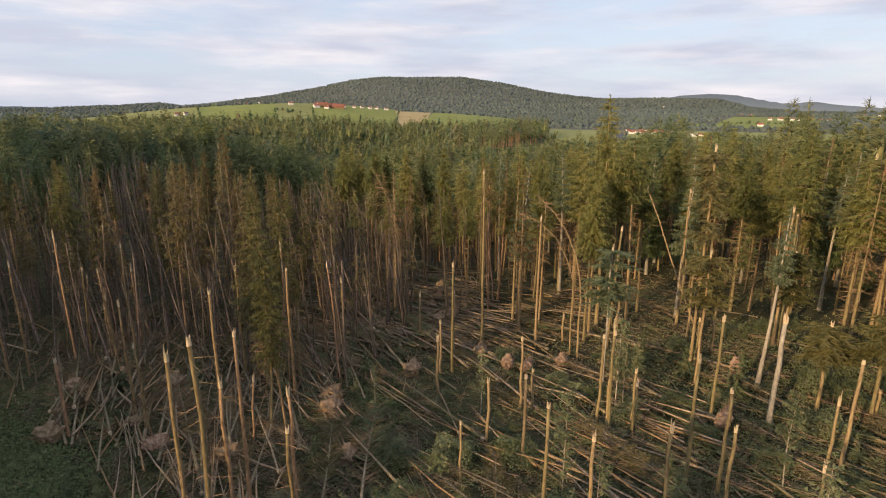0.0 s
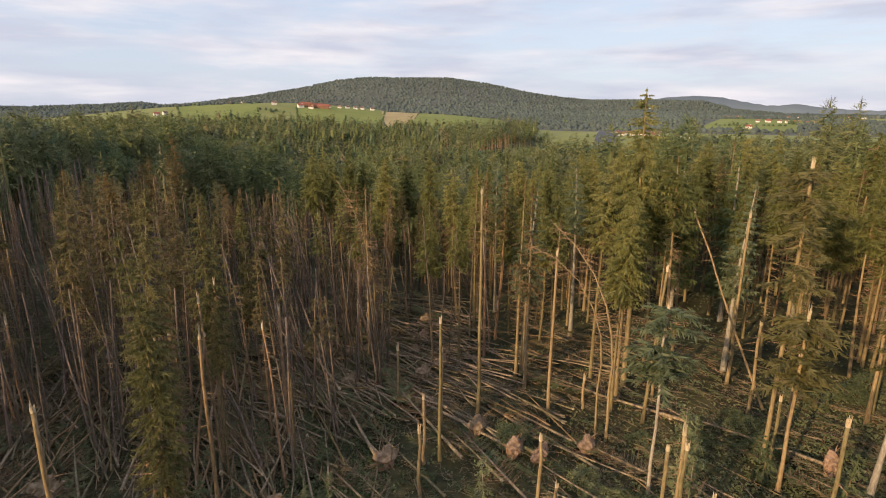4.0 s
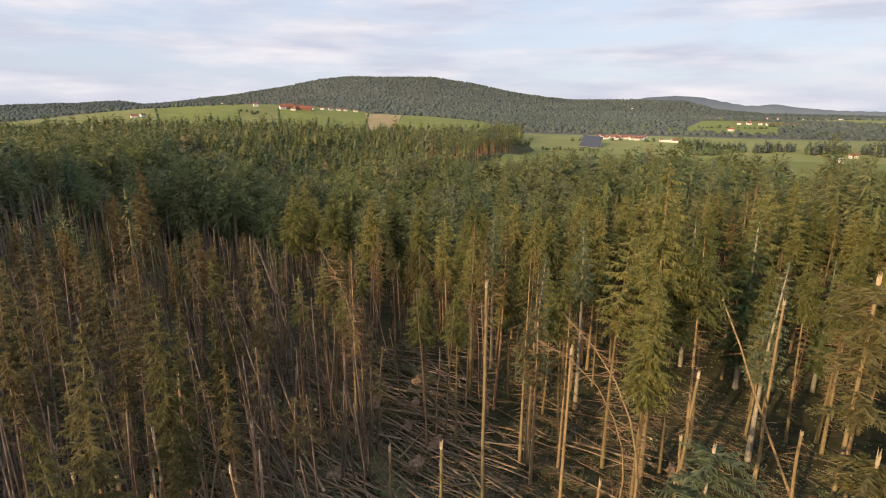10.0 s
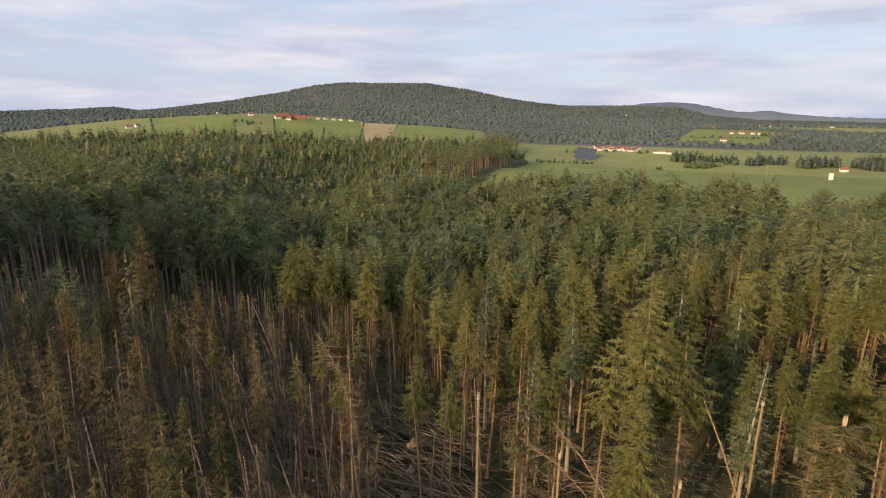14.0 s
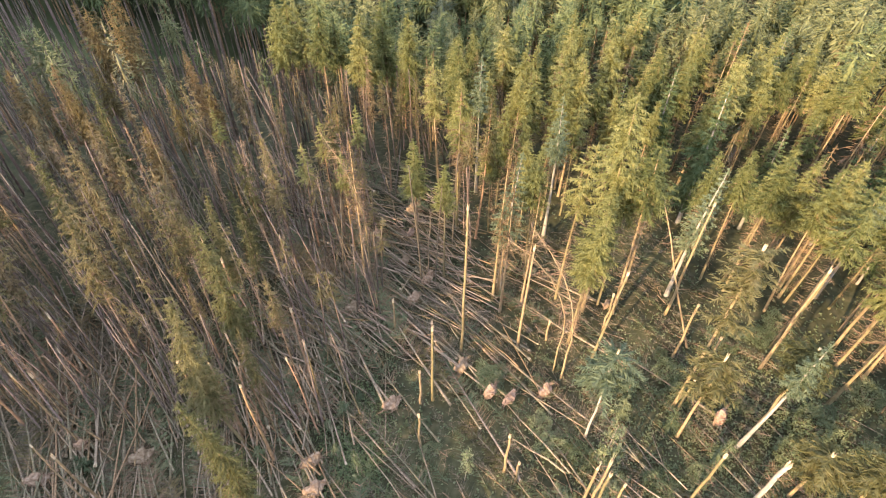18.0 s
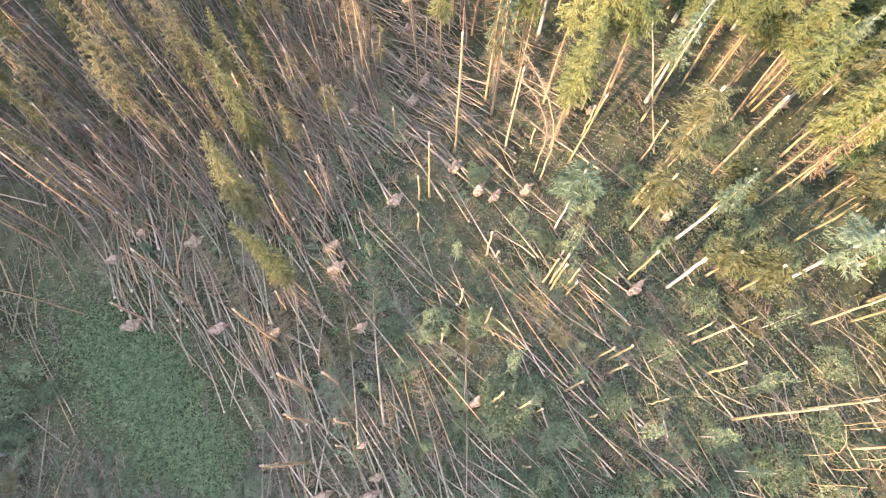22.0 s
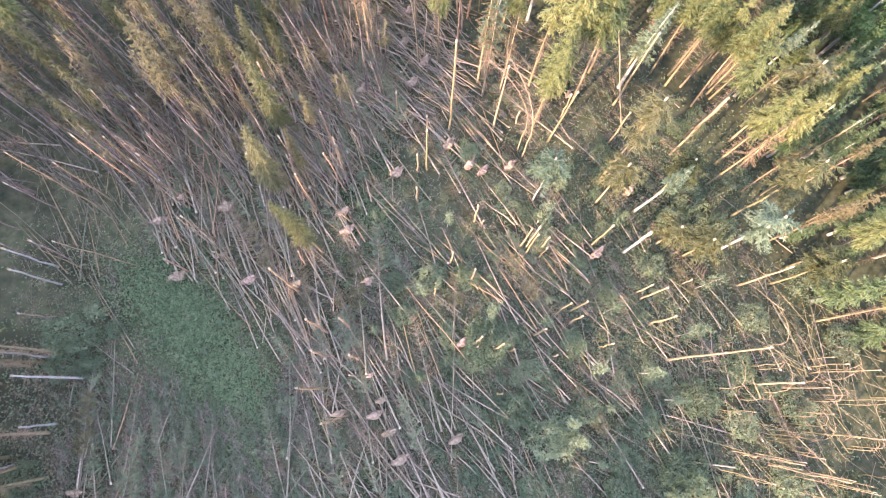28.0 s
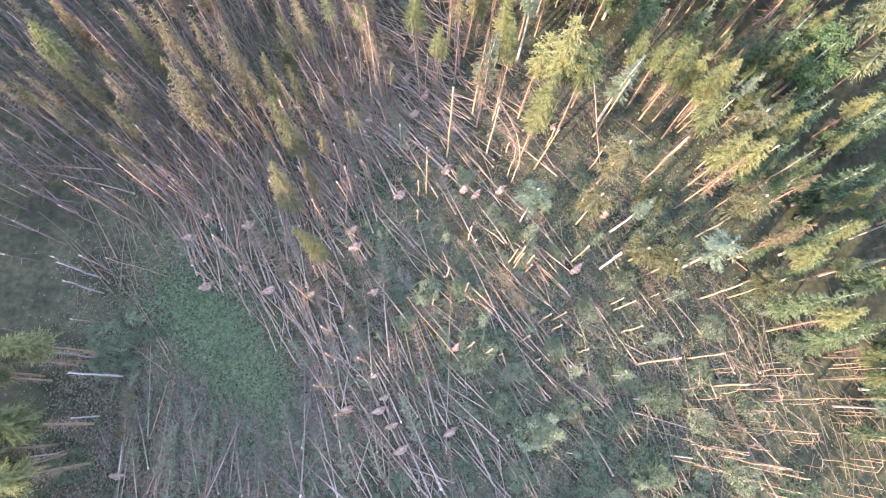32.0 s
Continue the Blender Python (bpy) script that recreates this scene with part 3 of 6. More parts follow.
def scatter(x0, x1, y0, y1, step, r, jitter=0.42):
    x, y = np.meshgrid(np.arange(x0, x1, step), np.arange(y0, y1, step))
    x = x + r.uniform(-jitter, jitter, x.shape) * step
    y = y + r.uniform(-jitter, jitter, y.shape) * step
    return x.ravel(), y.ravel()


def sprinkle(tv, tf, x, y, z, s, rz, heap):
    """Adds a copy of the template at each place, turned and scaled."""
    n, m = len(x), len(tv)
    if not n:
        return
    c, sn = np.cos(rz)[:, None], np.sin(rz)[:, None]
    X = (tv[None, :, 0] * c - tv[None, :, 1] * sn) * s[:, None] + x[:, None]
    Y = (tv[None, :, 0] * sn + tv[None, :, 1] * c) * s[:, None] + y[:, None]
    Z = tv[None, :, 2] * s[:, None] + z[:, None]
    off = (np.arange(n) * m)[:, None, None]
    heap.add(np.stack([X, Y, Z], -1).reshape(-1, 3), (tf[None] + off).reshape(-1, tf.shape[1]))

# ---- forest beyond the clearing ----
MID = [layered_tree(20 + i, (25, 23, 26, 21)[i], (0.60, 0.57, 0.62, 0.54)[i], (3.1, 3.5, 2.7, 3.8)[i], (14, 13, 14, 12)[i], 7, (0.62, 0.5, 0.7, 0.42)[i], 0.36, 0.75) for i in range(4)] + [layered_tree(30 + i, 20 + 3 * i, 0.6, 3.6 + 0.3 * i, 12, 8, 0.32 + 0.06 * i, 0.36, 0.75) for i in range(3)]
FINE = [layered_tree(25 + i, (25, 23, 26, 21)[i], (0.58, 0.54, 0.62, 0.5)[i], (2.6, 3.0, 2.3, 3.3)[i], (17, 16, 16, 15)[i], 8, (0.62, 0.5, 0.7, 0.42)[i], 0.25, 0.6) for i in range(4)]
LOW = [layered_tree(40 + i, (24, 21, 19, 25)[i], (0.62, 0.58, 0.52, 0.64)[i], (3.6, 4.0, 4.5, 3.3)[i], 4, 5, (0.5, 0.42, 0.34, 0.58)[i], 0.55, 1.3) for i in range(4)]
FARM = [lump(np.random.default_rng(60 + i), (6.6, 5.4, 7.6, 6.0)[i], -0.35, (6.0, 6.6, 5.4, 7.0)[i], 5, 2, 0.32, 0.16) for i in range(4)]
STEM = tube([(0, 0, -0.3), (0, 0, 8), (0, 0, 17)], [0.24, 0.19, 0.08], 5, False)


def forest(name, label, templates, x, y, r, mats, stems=False, tall=(0.72, 1.18)):
    pick = r.integers(0, len(templates), len(x))
    # neighbours tend to share a tone
    drift = np.sin(x * 0.047 + 1.1) * np.sin(y * 0.039 + 0.4) + 0.6 * np.sin(x * 0.11 - y * 0.09) + r.normal(0, 0.75, len(x))
    rank = (np.argsort(np.argsort(drift)) + 0.5) / max(len(x), 1)
    tone = np.minimum(np.searchsorted(np.cumsum([m[1] for m in mats]), rank), len(mats) - 1)
    s, rz = r.uniform(tall[0], tall[1], len(x)), r.uniform(0, 6.28, len(x))
    s = s * (1 + 0.16 * np.sin(x * 0.083 + 0.7) * np.sin(y * 0.071) + 0.10 * np.sin(x * 0.21 - y * 0.17)) * np.where(r.random(len(x)) < 0.12, 0.7, 1)
    z = ground_z(x, y)
    for k, (mat, _) in enumerate(mats):
        h = Heap()
        for t in range(len(templates)):
            w = (pick == t) & (tone == k)
            sprinkle(templates[t][0], templates[t][1], x[w], y[w], z[w], s[w], rz[w], h)
        if h.n:
            tagged(new(name, h.mesh(name, mat, True)), label, "forest", kind="stuff")
    if stems:
        h = Heap()
        sprinkle(STEM[0], STEM[1][0], x, y, z, s, rz, h)
        tagged(new("forest_trunks", h.mesh("forest_trunks", BARK)), "bare brown trunks of the forest behind", "trunks", kind="stuff")


TONES = [(FAR_A, 0.42), (FAR_B, 0.34), (FAR_C, 0.13), (FAR_D, 0.04), (FAR_E, 0.07)]
r1 = np.random.default_rng(11)
NEAR_X, NEAR_Y = (-78, 84), (4, 138)
x, y = scatter(-330, 360, -75, 420, 5.7, r1)
r_, a_ = np.hypot(x - CX, y - CY), np.degrees(np.arctan2(x - CX, y - CY))
nearbox = (x > NEAR_X[0]) & (x < NEAR_X[1]) & (y > NEAR_Y[0]) & (y < NEAR_Y[1])
# trees behind the viewpoint and on the left hills are unseen, added to cast shade
keep = (r_ < 380) & ((np.abs(a_ - 2) < 50) | (r_ < 125) | ((np.abs(a_ + 88) < 40) & (r_ > 170) & (r_ < 340))) & ~nearbox & ~in_clearing(x, y) & ~in_field(x, y)
keep &= ~((y < 4) & (x > -12)) & ((np.abs(a_ - 2) < 52) | (r_ < 125) | (r1.random(len(x)) < 0.5))
# gaps and taller groups make the canopy uneven
lumpy = np.sin(x * 0.071 + 1.3) * np.sin(y * 0.063) + 0.6 * np.sin(x * 0.19 - y * 0.11) + r1.normal(0, 0.35, len(x))
keep &= lumpy > -1.15
dying = (x > -104) & (x < -14 - 0.25 * (y - 120)) & (y > 120) & (y < 186 + 5 * np.sin(x * 0.16))
bare_x, bare_y = x[keep & dying], y[keep & dying]
keep &= ~(dying & (r1.random(len(x)) < 0.93))
closest = keep & (r_ < 150)
forest("spruce_forest", "dense olive green spruce forest at the edge of the windthrow", FINE, x[closest], y[closest], r1, TONES, True)
near_half = keep & (r_ >= 150) & (r_ < 215)
forest("spruce_forest", "dense green spruce forest round the windthrow", MID, x[near_half], y[near_half], r1, TONES, True)
far_half = keep & (r_ >= 215)
forest("spruce_forest", "mixed green conifer forest sloping down to the valley", [layered_tree(50 + i, (25, 23, 21, 27)[i], (0.6, 0.56, 0.5, 0.62)[i], (3.9, 4.3, 4.7, 3.6)[i], 8, 7, (0.46, 0.4, 0.34, 0.55)[i], 0.42, 1.0) for i in range(4)] + [layered_tree(55 + i, 19 + 3 * i, 0.5, 4.3 + 0.3 * i, 7, 7, 0.28 + 0.05 * i, 0.42, 1.0) for i in range(3)], x[far_half], y[far_half], r1, TONES, True, (0.72, 1.14))
x, y = scatter(-720, 760, 150, 860, 8.2, r1)
r_, a_ = np.hypot(x - CX, y - CY), np.degrees(np.arctan2(x - CX, y - CY))
knoll = (a_ > 1.5) & (a_ < 13) & (r_ > 470) & (r_ < 640)
keep = (r_ >= 380) & (r_ < 880) & ~knoll & (np.abs(a_ - 2) < 48) & ~in_field(x, y)
forest("valley_forest", "dark mixed conifer forest in the valley", LOW, x[keep], y[keep], r1, TONES, False, (0.6, 1.25))
keep = knoll & ~in_field(x, y)
forest("knoll_wood", "pine wood with bare reddish trunks on a knoll", [shell(np.random.default_rng(70 + i), 27, 0.55, 3.0, 95, 2.2, 0.5) for i in range(3)], x[keep], y[keep], r1, TONES, True)
x, y = scatter(-1600, 1700, 500, 2050, 12.6, r1)
r_, a_ = np.hypot(x - CX, y - CY), np.degrees(np.arctan2(x - CX, y - CY))
keep = (r_ >= 880) & (r_ < 2000) & (np.abs(a_ - 2) < 46) & ~in_field(x, y) & (r1.random(len(x)) < 0.7)
forest("hill_forest", "dark wooded slopes behind the fields", FARM, x[keep], y[keep], r1, [(FAR_C, 0.05), (HAZED_WOOD, 0.95)], False, (0.6, 1.15))
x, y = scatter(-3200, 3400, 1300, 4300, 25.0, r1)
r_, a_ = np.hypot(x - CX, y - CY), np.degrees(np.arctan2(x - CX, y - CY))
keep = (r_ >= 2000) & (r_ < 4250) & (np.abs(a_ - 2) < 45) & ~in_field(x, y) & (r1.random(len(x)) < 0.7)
forest("hill_forest", "dark wooded hill on the horizon", FARM, x[keep], y[keep], r1, [(HAZED_WOOD, 1.0)], False, (1.2, 1.8))
# a belt of low trees across the meadow
x, y = scatter(280, 720, 480, 800, 5.2, r1)
r_, a_ = np.hypot(x - CX, y - CY), np.degrees(np.arctan2(x - CX, y - CY))
keep = (a_ > 26) & (a_ < 47) & (r_ > 742 + 10 * np.sin(a_ * 1.3)) & (r_ < 768 + 12 * np.sin(a_ * 1.7)) & (np.sin(a_ * 3.1) + np.sin(a_ * 1.7) > -1.2)
BELT = [layered_tree(45 + i, 10 + 1.5 * i, 0.06, 3.6 + 0.3 * i, 6, 6, 0.36, 0.6) for i in range(3)]
forest("tree_belt", "belt of low dark trees across the meadow", BELT, x[keep], y[keep], r1, [(FAR_C, 0.5), (HAZED_WOOD, 0.5)], False, (0.5, 1.1))

# ---- tree kinds near the clearing ----


def twigs(name, me, parent, label):
    ob = part(name, me, parent, label)
    ob["kind"] = "stuff"
    return ob


def tree_kind(name, seed, h, start, radius, mat, bark, label, girth=0.21, limbs=130, limb_len=2.3, limb_mat=None, bend=0.25, **kw):
    r = np.random.default_rng(seed)
    e = thing(name, label, "tree")
    p, s = trunk_points(r, h * 0.97, bend)
    p[0, 2] = -0.4
    v, f = tube(p, girth * (1 - 0.86 * s ** 1.1) * np.where(s == 0, 1.25, 1), 8)
    part("trunk", mesh_of("trunk", v, f, bark, True), e)
    if mat is None:
        v, f = dead_limbs(r, h, 0.12, 0.96, limbs, limb_len)
        twigs("dead_twig_cover", mesh_of("dead_branches", v, f, limb_mat or TWIG), e, "thin bare dead branches")
        return e
    v, f = crown(r, h, start, radius, **kw)
    ax = np.interp(v[:, 2], p[:, 2], p[:, 0])
    ay = np.interp(v[:, 2], p[:, 2], p[:, 1])
    v[:, 0] += ax
    v[:, 1] += ay
    part("crown", mesh_of("crown", v, f, mat), e)
    if limbs:
        v, f = dead_limbs(r, h, 0.10, start + 0.12, limbs, limb_len)
        twigs("dead_twig_cover", mesh_of("dead_branches", v, f, limb_mat or TWIG), e, "thin bare dead branches")
    return e


KINDS = {}
KINDS["full"] = [tree_kind("spruce_tree", 100 + i, 26, 0.67 - 0.04 * i, 2.5 + 0.22 * i, NEEDLE, BARK_PINE, "tall green spruce with a bare reddish brown trunk", limbs=230, limb_len=2.7, limb_mat=TWIG_BROWN, whorls=34, per=8, segs=4, slim=0.75, droop=0.32, width=0.24, ragged=0.35) for i in range(4)]
KINDS["thin"] = [tree_kind("spruce_tree", 120 + i, 24, (0.74, 0.68, 0.6, 0.7)[i], 1.25 + 0.15 * i, (NEEDLE_DULL, NEEDLE_DULL, NEEDLE_DULL, NEEDLE)[i], BARK, "slender dull green spruce with a narrow thin crown", girth=0.17, limbs=170, limb_len=1.7, limb_mat=TWIG_BROWN, whorls=19, per=6, width=0.22, ragged=0.4, bend=0.5) for i in range(4)]
KINDS["bare"] = [tree_kind("dead_spruce", 300 + i, 20, 0.8, 1.0, None, DEAD_TREE, "slender dead spruce without needles in the dying stand", girth=0.15, limbs=110 + 20 * i, limb_len=1.1 + 0.25 * i, bend=0.5, limb_mat=(TWIG, TWIG_BROWN)[i % 2]) for i in range(4)]
KINDS["wispy"] = [tree_kind("spruce_tree", 320 + i, 22, (0.46, 0.52, 0.42)[i], 1.15 + 0.15 * i, (NEEDLE_WISPY, NEEDLE_DULL, NEEDLE_WISPY)[i], DEAD_TREE, "slender spruce with a long wispy olive brown crown", girth=0.15, limbs=110, limb_len=1.4, limb_mat=TWIG_BROWN, whorls=30, per=5, segs=3, slim=0.5, droop=0.3, width=0.26, ragged=0.5, bend=0.6) for i in range(3)]
KINDS["spire"] = [tree_kind("spruce_tree", 340 + i, 24, (0.5, 0.58, 0.45)[i], 1.7 + 0.2 * i, (NEEDLE_WISPY, NEEDLE_RUSTY, NEEDLE_RUSTY)[i], BARK_PINE, "dying spruce with a narrow rusty olive crown", girth=0.17, limbs=110, limb_len=1.8, limb_mat=TWIG_BROWN, whorls=36, per=7, segs=3, slim=0.6, droop=0.35, width=0.24, ragged=0.35, bend=0.5) for i in range(3)]
KINDS["slim"] = [tree_kind("spruce_tree", 140 + i, 25, 0.31, 2.0, NEEDLE_OLIVE, BARK_PINE, "slim green spruce standing alone among fallen trunks", girth=0.18, limbs=90, limb_mat=TWIG_BROWN, whorls=46, per=7, segs=4, slim=0.6, width=0.22, ragged=0.3, bend=0.5) for i in range(3)]
KINDS["fir"] = [tree_kind("fir_tree", 160 + i, 26, 0.18, 3.4 + 0.4 * i, NEEDLE_FIR, BARK_GREY, "broad deep green fir with a dense crown", girth=0.32, limbs=0, whorls=26, per=7, slim=0.9, droop=0.15, width=0.32) for i in range(3)]
KINDS["silver"] = [tree_kind("fir_tree", 180 + i, 26, 0.62 - 0.2 * i, 2.0 + 0.5 * i, NEEDLE_SILVER, BARK_GREY, "fir with pale silver green needles and grey trunk", girth=0.3, limbs=25, whorls=18, per=7, droop=0.1, width=0.3) for i in range(2)]
KINDS["brown"] = [tree_kind("dead_spruce", 200 + i, 24, 0.5, 2.2, NEEDLE_BROWN, BARK_PINE, "dying spruce with orange brown hanging twigs", limbs=110, limb_len=2.6, limb_mat=TWIG_BROWN, whorls=15, per=4, width=0.12, droop=0.7, ragged=0.6) for i in range(2)]
KINDS["pine"] = [tree_kind("pine_tree", 240 + i, 27, 0.69 - 0.04 * i, 2.7, NEEDLE, BARK_PINE, "old pine with a rounded green crown and bare trunk", girth=0.21, limbs=210, limb_len=2.7, limb_mat=TWIG_BROWN, whorls=19, per=7, slim=0.4, droop=0.15, width=0.24, ragged=0.5) for i in range(3)]
KINDS["old"] = [tree_kind("spruce_tree", 260, 33, 0.58, 3.3, NEEDLE, BARK_PINE, "very tall old spruce overtopping the stand", girth=0.3, limbs=60, limb_mat=TWIG_BROWN, whorls=36, per=7, slim=0.55, width=0.22, ragged=0.4)]
KINDS["young"] = [tree_kind("young_spruce", 220 + i, 4.2, 0.04, 1.3, SHRUB, BARK, "young blue green spruce in the undergrowth", girth=0.06, limbs=0, whorls=12, per=6, segs=3, width=0.33, droop=0.2) for i in range(3)]
used = set()


def stand(kind, x, y, h=None, group="", which=None, lean=(0, 0), broad=1.0):
    """One tree of that kind at its place, h metres tall."""
    ks = KINDS[kind]
    k = ks[int(rng.integers(len(ks))) if which is None else which]
    full = {"full": 26, "thin": 24, "slim": 25, "spire": 24, "fir": 26, "silver": 26, "brown": 24, "young": 4.2, "bare": 20, "wispy": 22, "pine": 27, "old": 33}[kind]
    s = (h or full * rng.uniform(0.84, 1.08)) / full
    w = s * rng.uniform(0.9, 1.12) if kind != "young" else s
    w *= broad
    m = Matrix.LocRotScale((x, y, gz(x, y)), Euler((radians(lean[0] + rng.normal(0, 1.2)), radians(lean[1] + rng.normal(0, 1.2)), rng.uniform(0, 6.28))), (w, w, s))
    if k not in used:
        used.add(k)
        k.matrix_basis = m
        ob = k
    else:
        keep_scale = k.scale.copy()
        k.scale = (1, 1, 1)
        ob = copy_thing(k, m)
        k.scale = keep_scale
    if group:
        ob["group"] = group
    return ob


# single trees that stand out, by kind: x, y, height
LONE = {"slim": [(-21.6, 69.6, 25), (-20.6, 58.6, 26), (-17.5, 48.6, 25), (-24.1, 79.5, 20), (-24.1, 85, 17.5), (-54.8, 76.9, 24), (-46.5, 105.2, 22), (-44.9, 86, 23)],
        "thin": [(-25.9, 70.4, 15), (-17.4, 59.9, 16), (-10.7, 101, 23), (-19, 63.1, 16), (-15.5, 66.5, 20), (-60.3, 73.9, 22), (-30, 104, 19), (-49, 80, 21), (-11.6, 94.5, 23), (-9.5, 90, 20), (-13, 97, 21), (-8, 100, 22), (-12.5, 101, 23), (-4, 108, 22), (-15.5, 92, 20)],
        "spire": [(-53.7, 99.8, 20), (-56.7, 113.9, 21), (-65, 142.5, 24), (-62.8, 145, 23), (-47, 132, 19), (-42.6, 133.7, 20), (-36.2, 135, 18), (-40.4, 85.5, 24), (-51, 116, 21), (-36, 96, 21), (-33, 112, 20), (-44, 96, 20), (-57, 88, 22), (-54.1, 137.9, 32.6), (-54.7, 132.8, 27.1), (-52.5, 134.1, 25.0), (-49.0, 103.5, 23.1), (-57.9, 132.9, 25.9), (-38.2, 110.0, 19.8), (-39.8, 124.4, 21.4), (-32.3, 125.6, 19.9), (-59.7, 108.3, 22.4), (-56.9, 109.8, 21.0)],
        "full": [(-56, 20, 20), (-58, 12, 22), (-61, 31, 20), (19.4, 69.4, 23), (20.6, 71.5, 24), (25, 75.5, 24), (40.2, 77.8, 22), (42.3, 75.2, 22), (49.3, 74.1, 21), (48.9, 71.9, 18), (16, 82, 23), (30, 79, 22), (4, 84, 21), (0.5, 92, 20), (37, 80, 21), (41.8, 93.5, 21), (-23.5, 131.4, 29.9), (-22.7, 135.5, 30.5), (-15.7, 126.7, 28.5), (-9.7, 124.1, 27.1), (-8.3, 126.1, 27.6), (-3.8, 130.1, 29.0), (-19.3, 132.6, 27.7), (-0.0, 125.8, 28.2), (-13.3, 128.1, 26.4)],
        "silver": [(19.5, 21.5, 10), (22.5, 16, 9), (34, 24, 9), (34.6, 75.6, 22.5), (53, 72, 20), (33.9, 53.1, 20), (11.8, 80.2, 24.5)],
        "brown": [(10.8, 79.1, 25), (11.6, 80.0, 24), (11.4, 76.2, 22), (-8, 86, 24), (14.5, 77, 20)],
        "fir": [(62, 47, 17), (66, 56, 19), (70, 40, 19), (66, 33, 16), (72, 66, 17), (64, 70, 17), (58, 82, 19), (74, 52, 16), (70, 24, 17), (55, 47, 13)]}
for kind, places in LONE.items():
    for x, y, h in places:
        stand(kind, x, y, h)

stand("old", 22.6, 74.8, 33)
stand("pine", 26.5, 73.5, 27, which=0)
stand("pine", 19.6, 77.5, 26, which=2)
r2 = np.random.default_rng(5)
XR, YR = scatter(4, NEAR_X[1], NEAR_Y[0], NEAR_Y[1], 4.35, r2)
XL, YL = scatter(NEAR_X[0], 4, NEAR_Y[0], NEAR_Y[1], 4.7, r2)
X, Y = np.concatenate([XR, XL]), np.concatenate([YR, YL])
order = np.argsort(np.hypot(X - 2, Y - 55))
rest = []
count = 0
for x, y in zip(X[order], Y[order]):
    if in_clearing(np.array(x), np.array(y)):
        continue
    tall = None
    if -70 < x < -48 and 36 < y < 68:
        continue
    if x > 58 + max(0, 36 - y) * 0.3 and y < 80:
        kind = r2.choice(["fir", "full", "silver"], p=[0.6, 0.36, 0.04])
        tall = r2.uniform(13, 18)
        if r2.random() < 0.35:
            continue
    elif x > 44 and y < 92:
        kind = r2.choice(["fir", "full", "thin", "pine", "brown"], p=[0.16, 0.38, 0.16, 0.22, 0.08])
        tall = r2.uniform(17, 23)
        if r2.random() < 0.34:
            continue
    elif x > 4:
        kind = r2.choice(["full", "brown", "silver", "fir", "thin", "pine"], p=[0.50, 0.11, 0.02, 0.05, 0.12, 0.20])
        tall = r2.uniform(19, 26)
    elif x < -50 and y < 62:
        kind = r2.choice(["thin", "full"], p=[0.56, 0.44])
        tall = r2.uniform(24, 30)
        if x > -64 and r2.random() < 0.22:
            continue
    else:
        kind = r2.choice(["bare", "wispy", "brown", "full"], p=[0.45, 0.40, 0.06, 0.09] if x < -57 else ([0.70, 0.20, 0.09, 0.01] if x < -14 and y > 98 else [0.44, 0.42, 0.12, 0.02] if x < -14 else [0.26, 0.52, 0.20, 0.02]))
        tall = r2.uniform(11, 21) if kind == "bare" else r2.uniform(18, 25) - (3 if y > 112 else 0)
        if x > -52 and y < 112 and r2.random() < 0.2:
            continue
    if count < 300:
        stand(kind, x, y, tall, group="trees at the edge of the windthrow", lean=(0, -1.5 if x < 0 else 0))
        count += 1
    else:
        rest.append((x, y, 2 if kind == "bare" else int(kind in ("fir", "full", "pine"))))
rest = np.array(rest)
# the further rows, joined
for full_one, label, tones in ((True, "tall green spruces in the rows behind", [(FAR_A, 0.5), (FAR_B, 0.5)]), (False, "thin dull spruces in the rows behind", [(FAR_A, 0.25), (FAR_B, 0.55), (FAR_D, 0.2)])):
    w = rest[:, 2] == int(full_one)
    tpl = FINE if full_one else [layered_tree(80 + i, 23, 0.58, 1.3, 14, 6, 0.55, 0.2, 0.55) for i in range(3)]
    forest("spruce_rows", label, tpl, rest[w, 0], rest[w, 1], r2, tones, True)


w = rest[:, 2] == 2
bare_rows = Heap()
for dx, dy in ((0, 0), (2.6, 1.4)):
    n = len(bare_x)
    sprinkle(STEM[0], STEM[1][0], bare_x + dx, bare_y + dy, ground_z(bare_x + dx, bare_y + dy), r2.uniform(0.6, 1.2, n), r2.uniform(0, 6, n), bare_rows)
sprinkle(STEM[0], STEM[1][0], rest[w, 0], rest[w, 1], ground_z(rest[w, 0], rest[w, 1]), r2.uniform(0.7, 1.3, w.sum()), r2.uniform(0, 6, w.sum()), bare_rows)
tagged(new("bare_trunks", bare_rows.mesh("bare_trunks", DEAD, True)), "bare dead trunks in the rows behind", "trunks", kind="stuff")


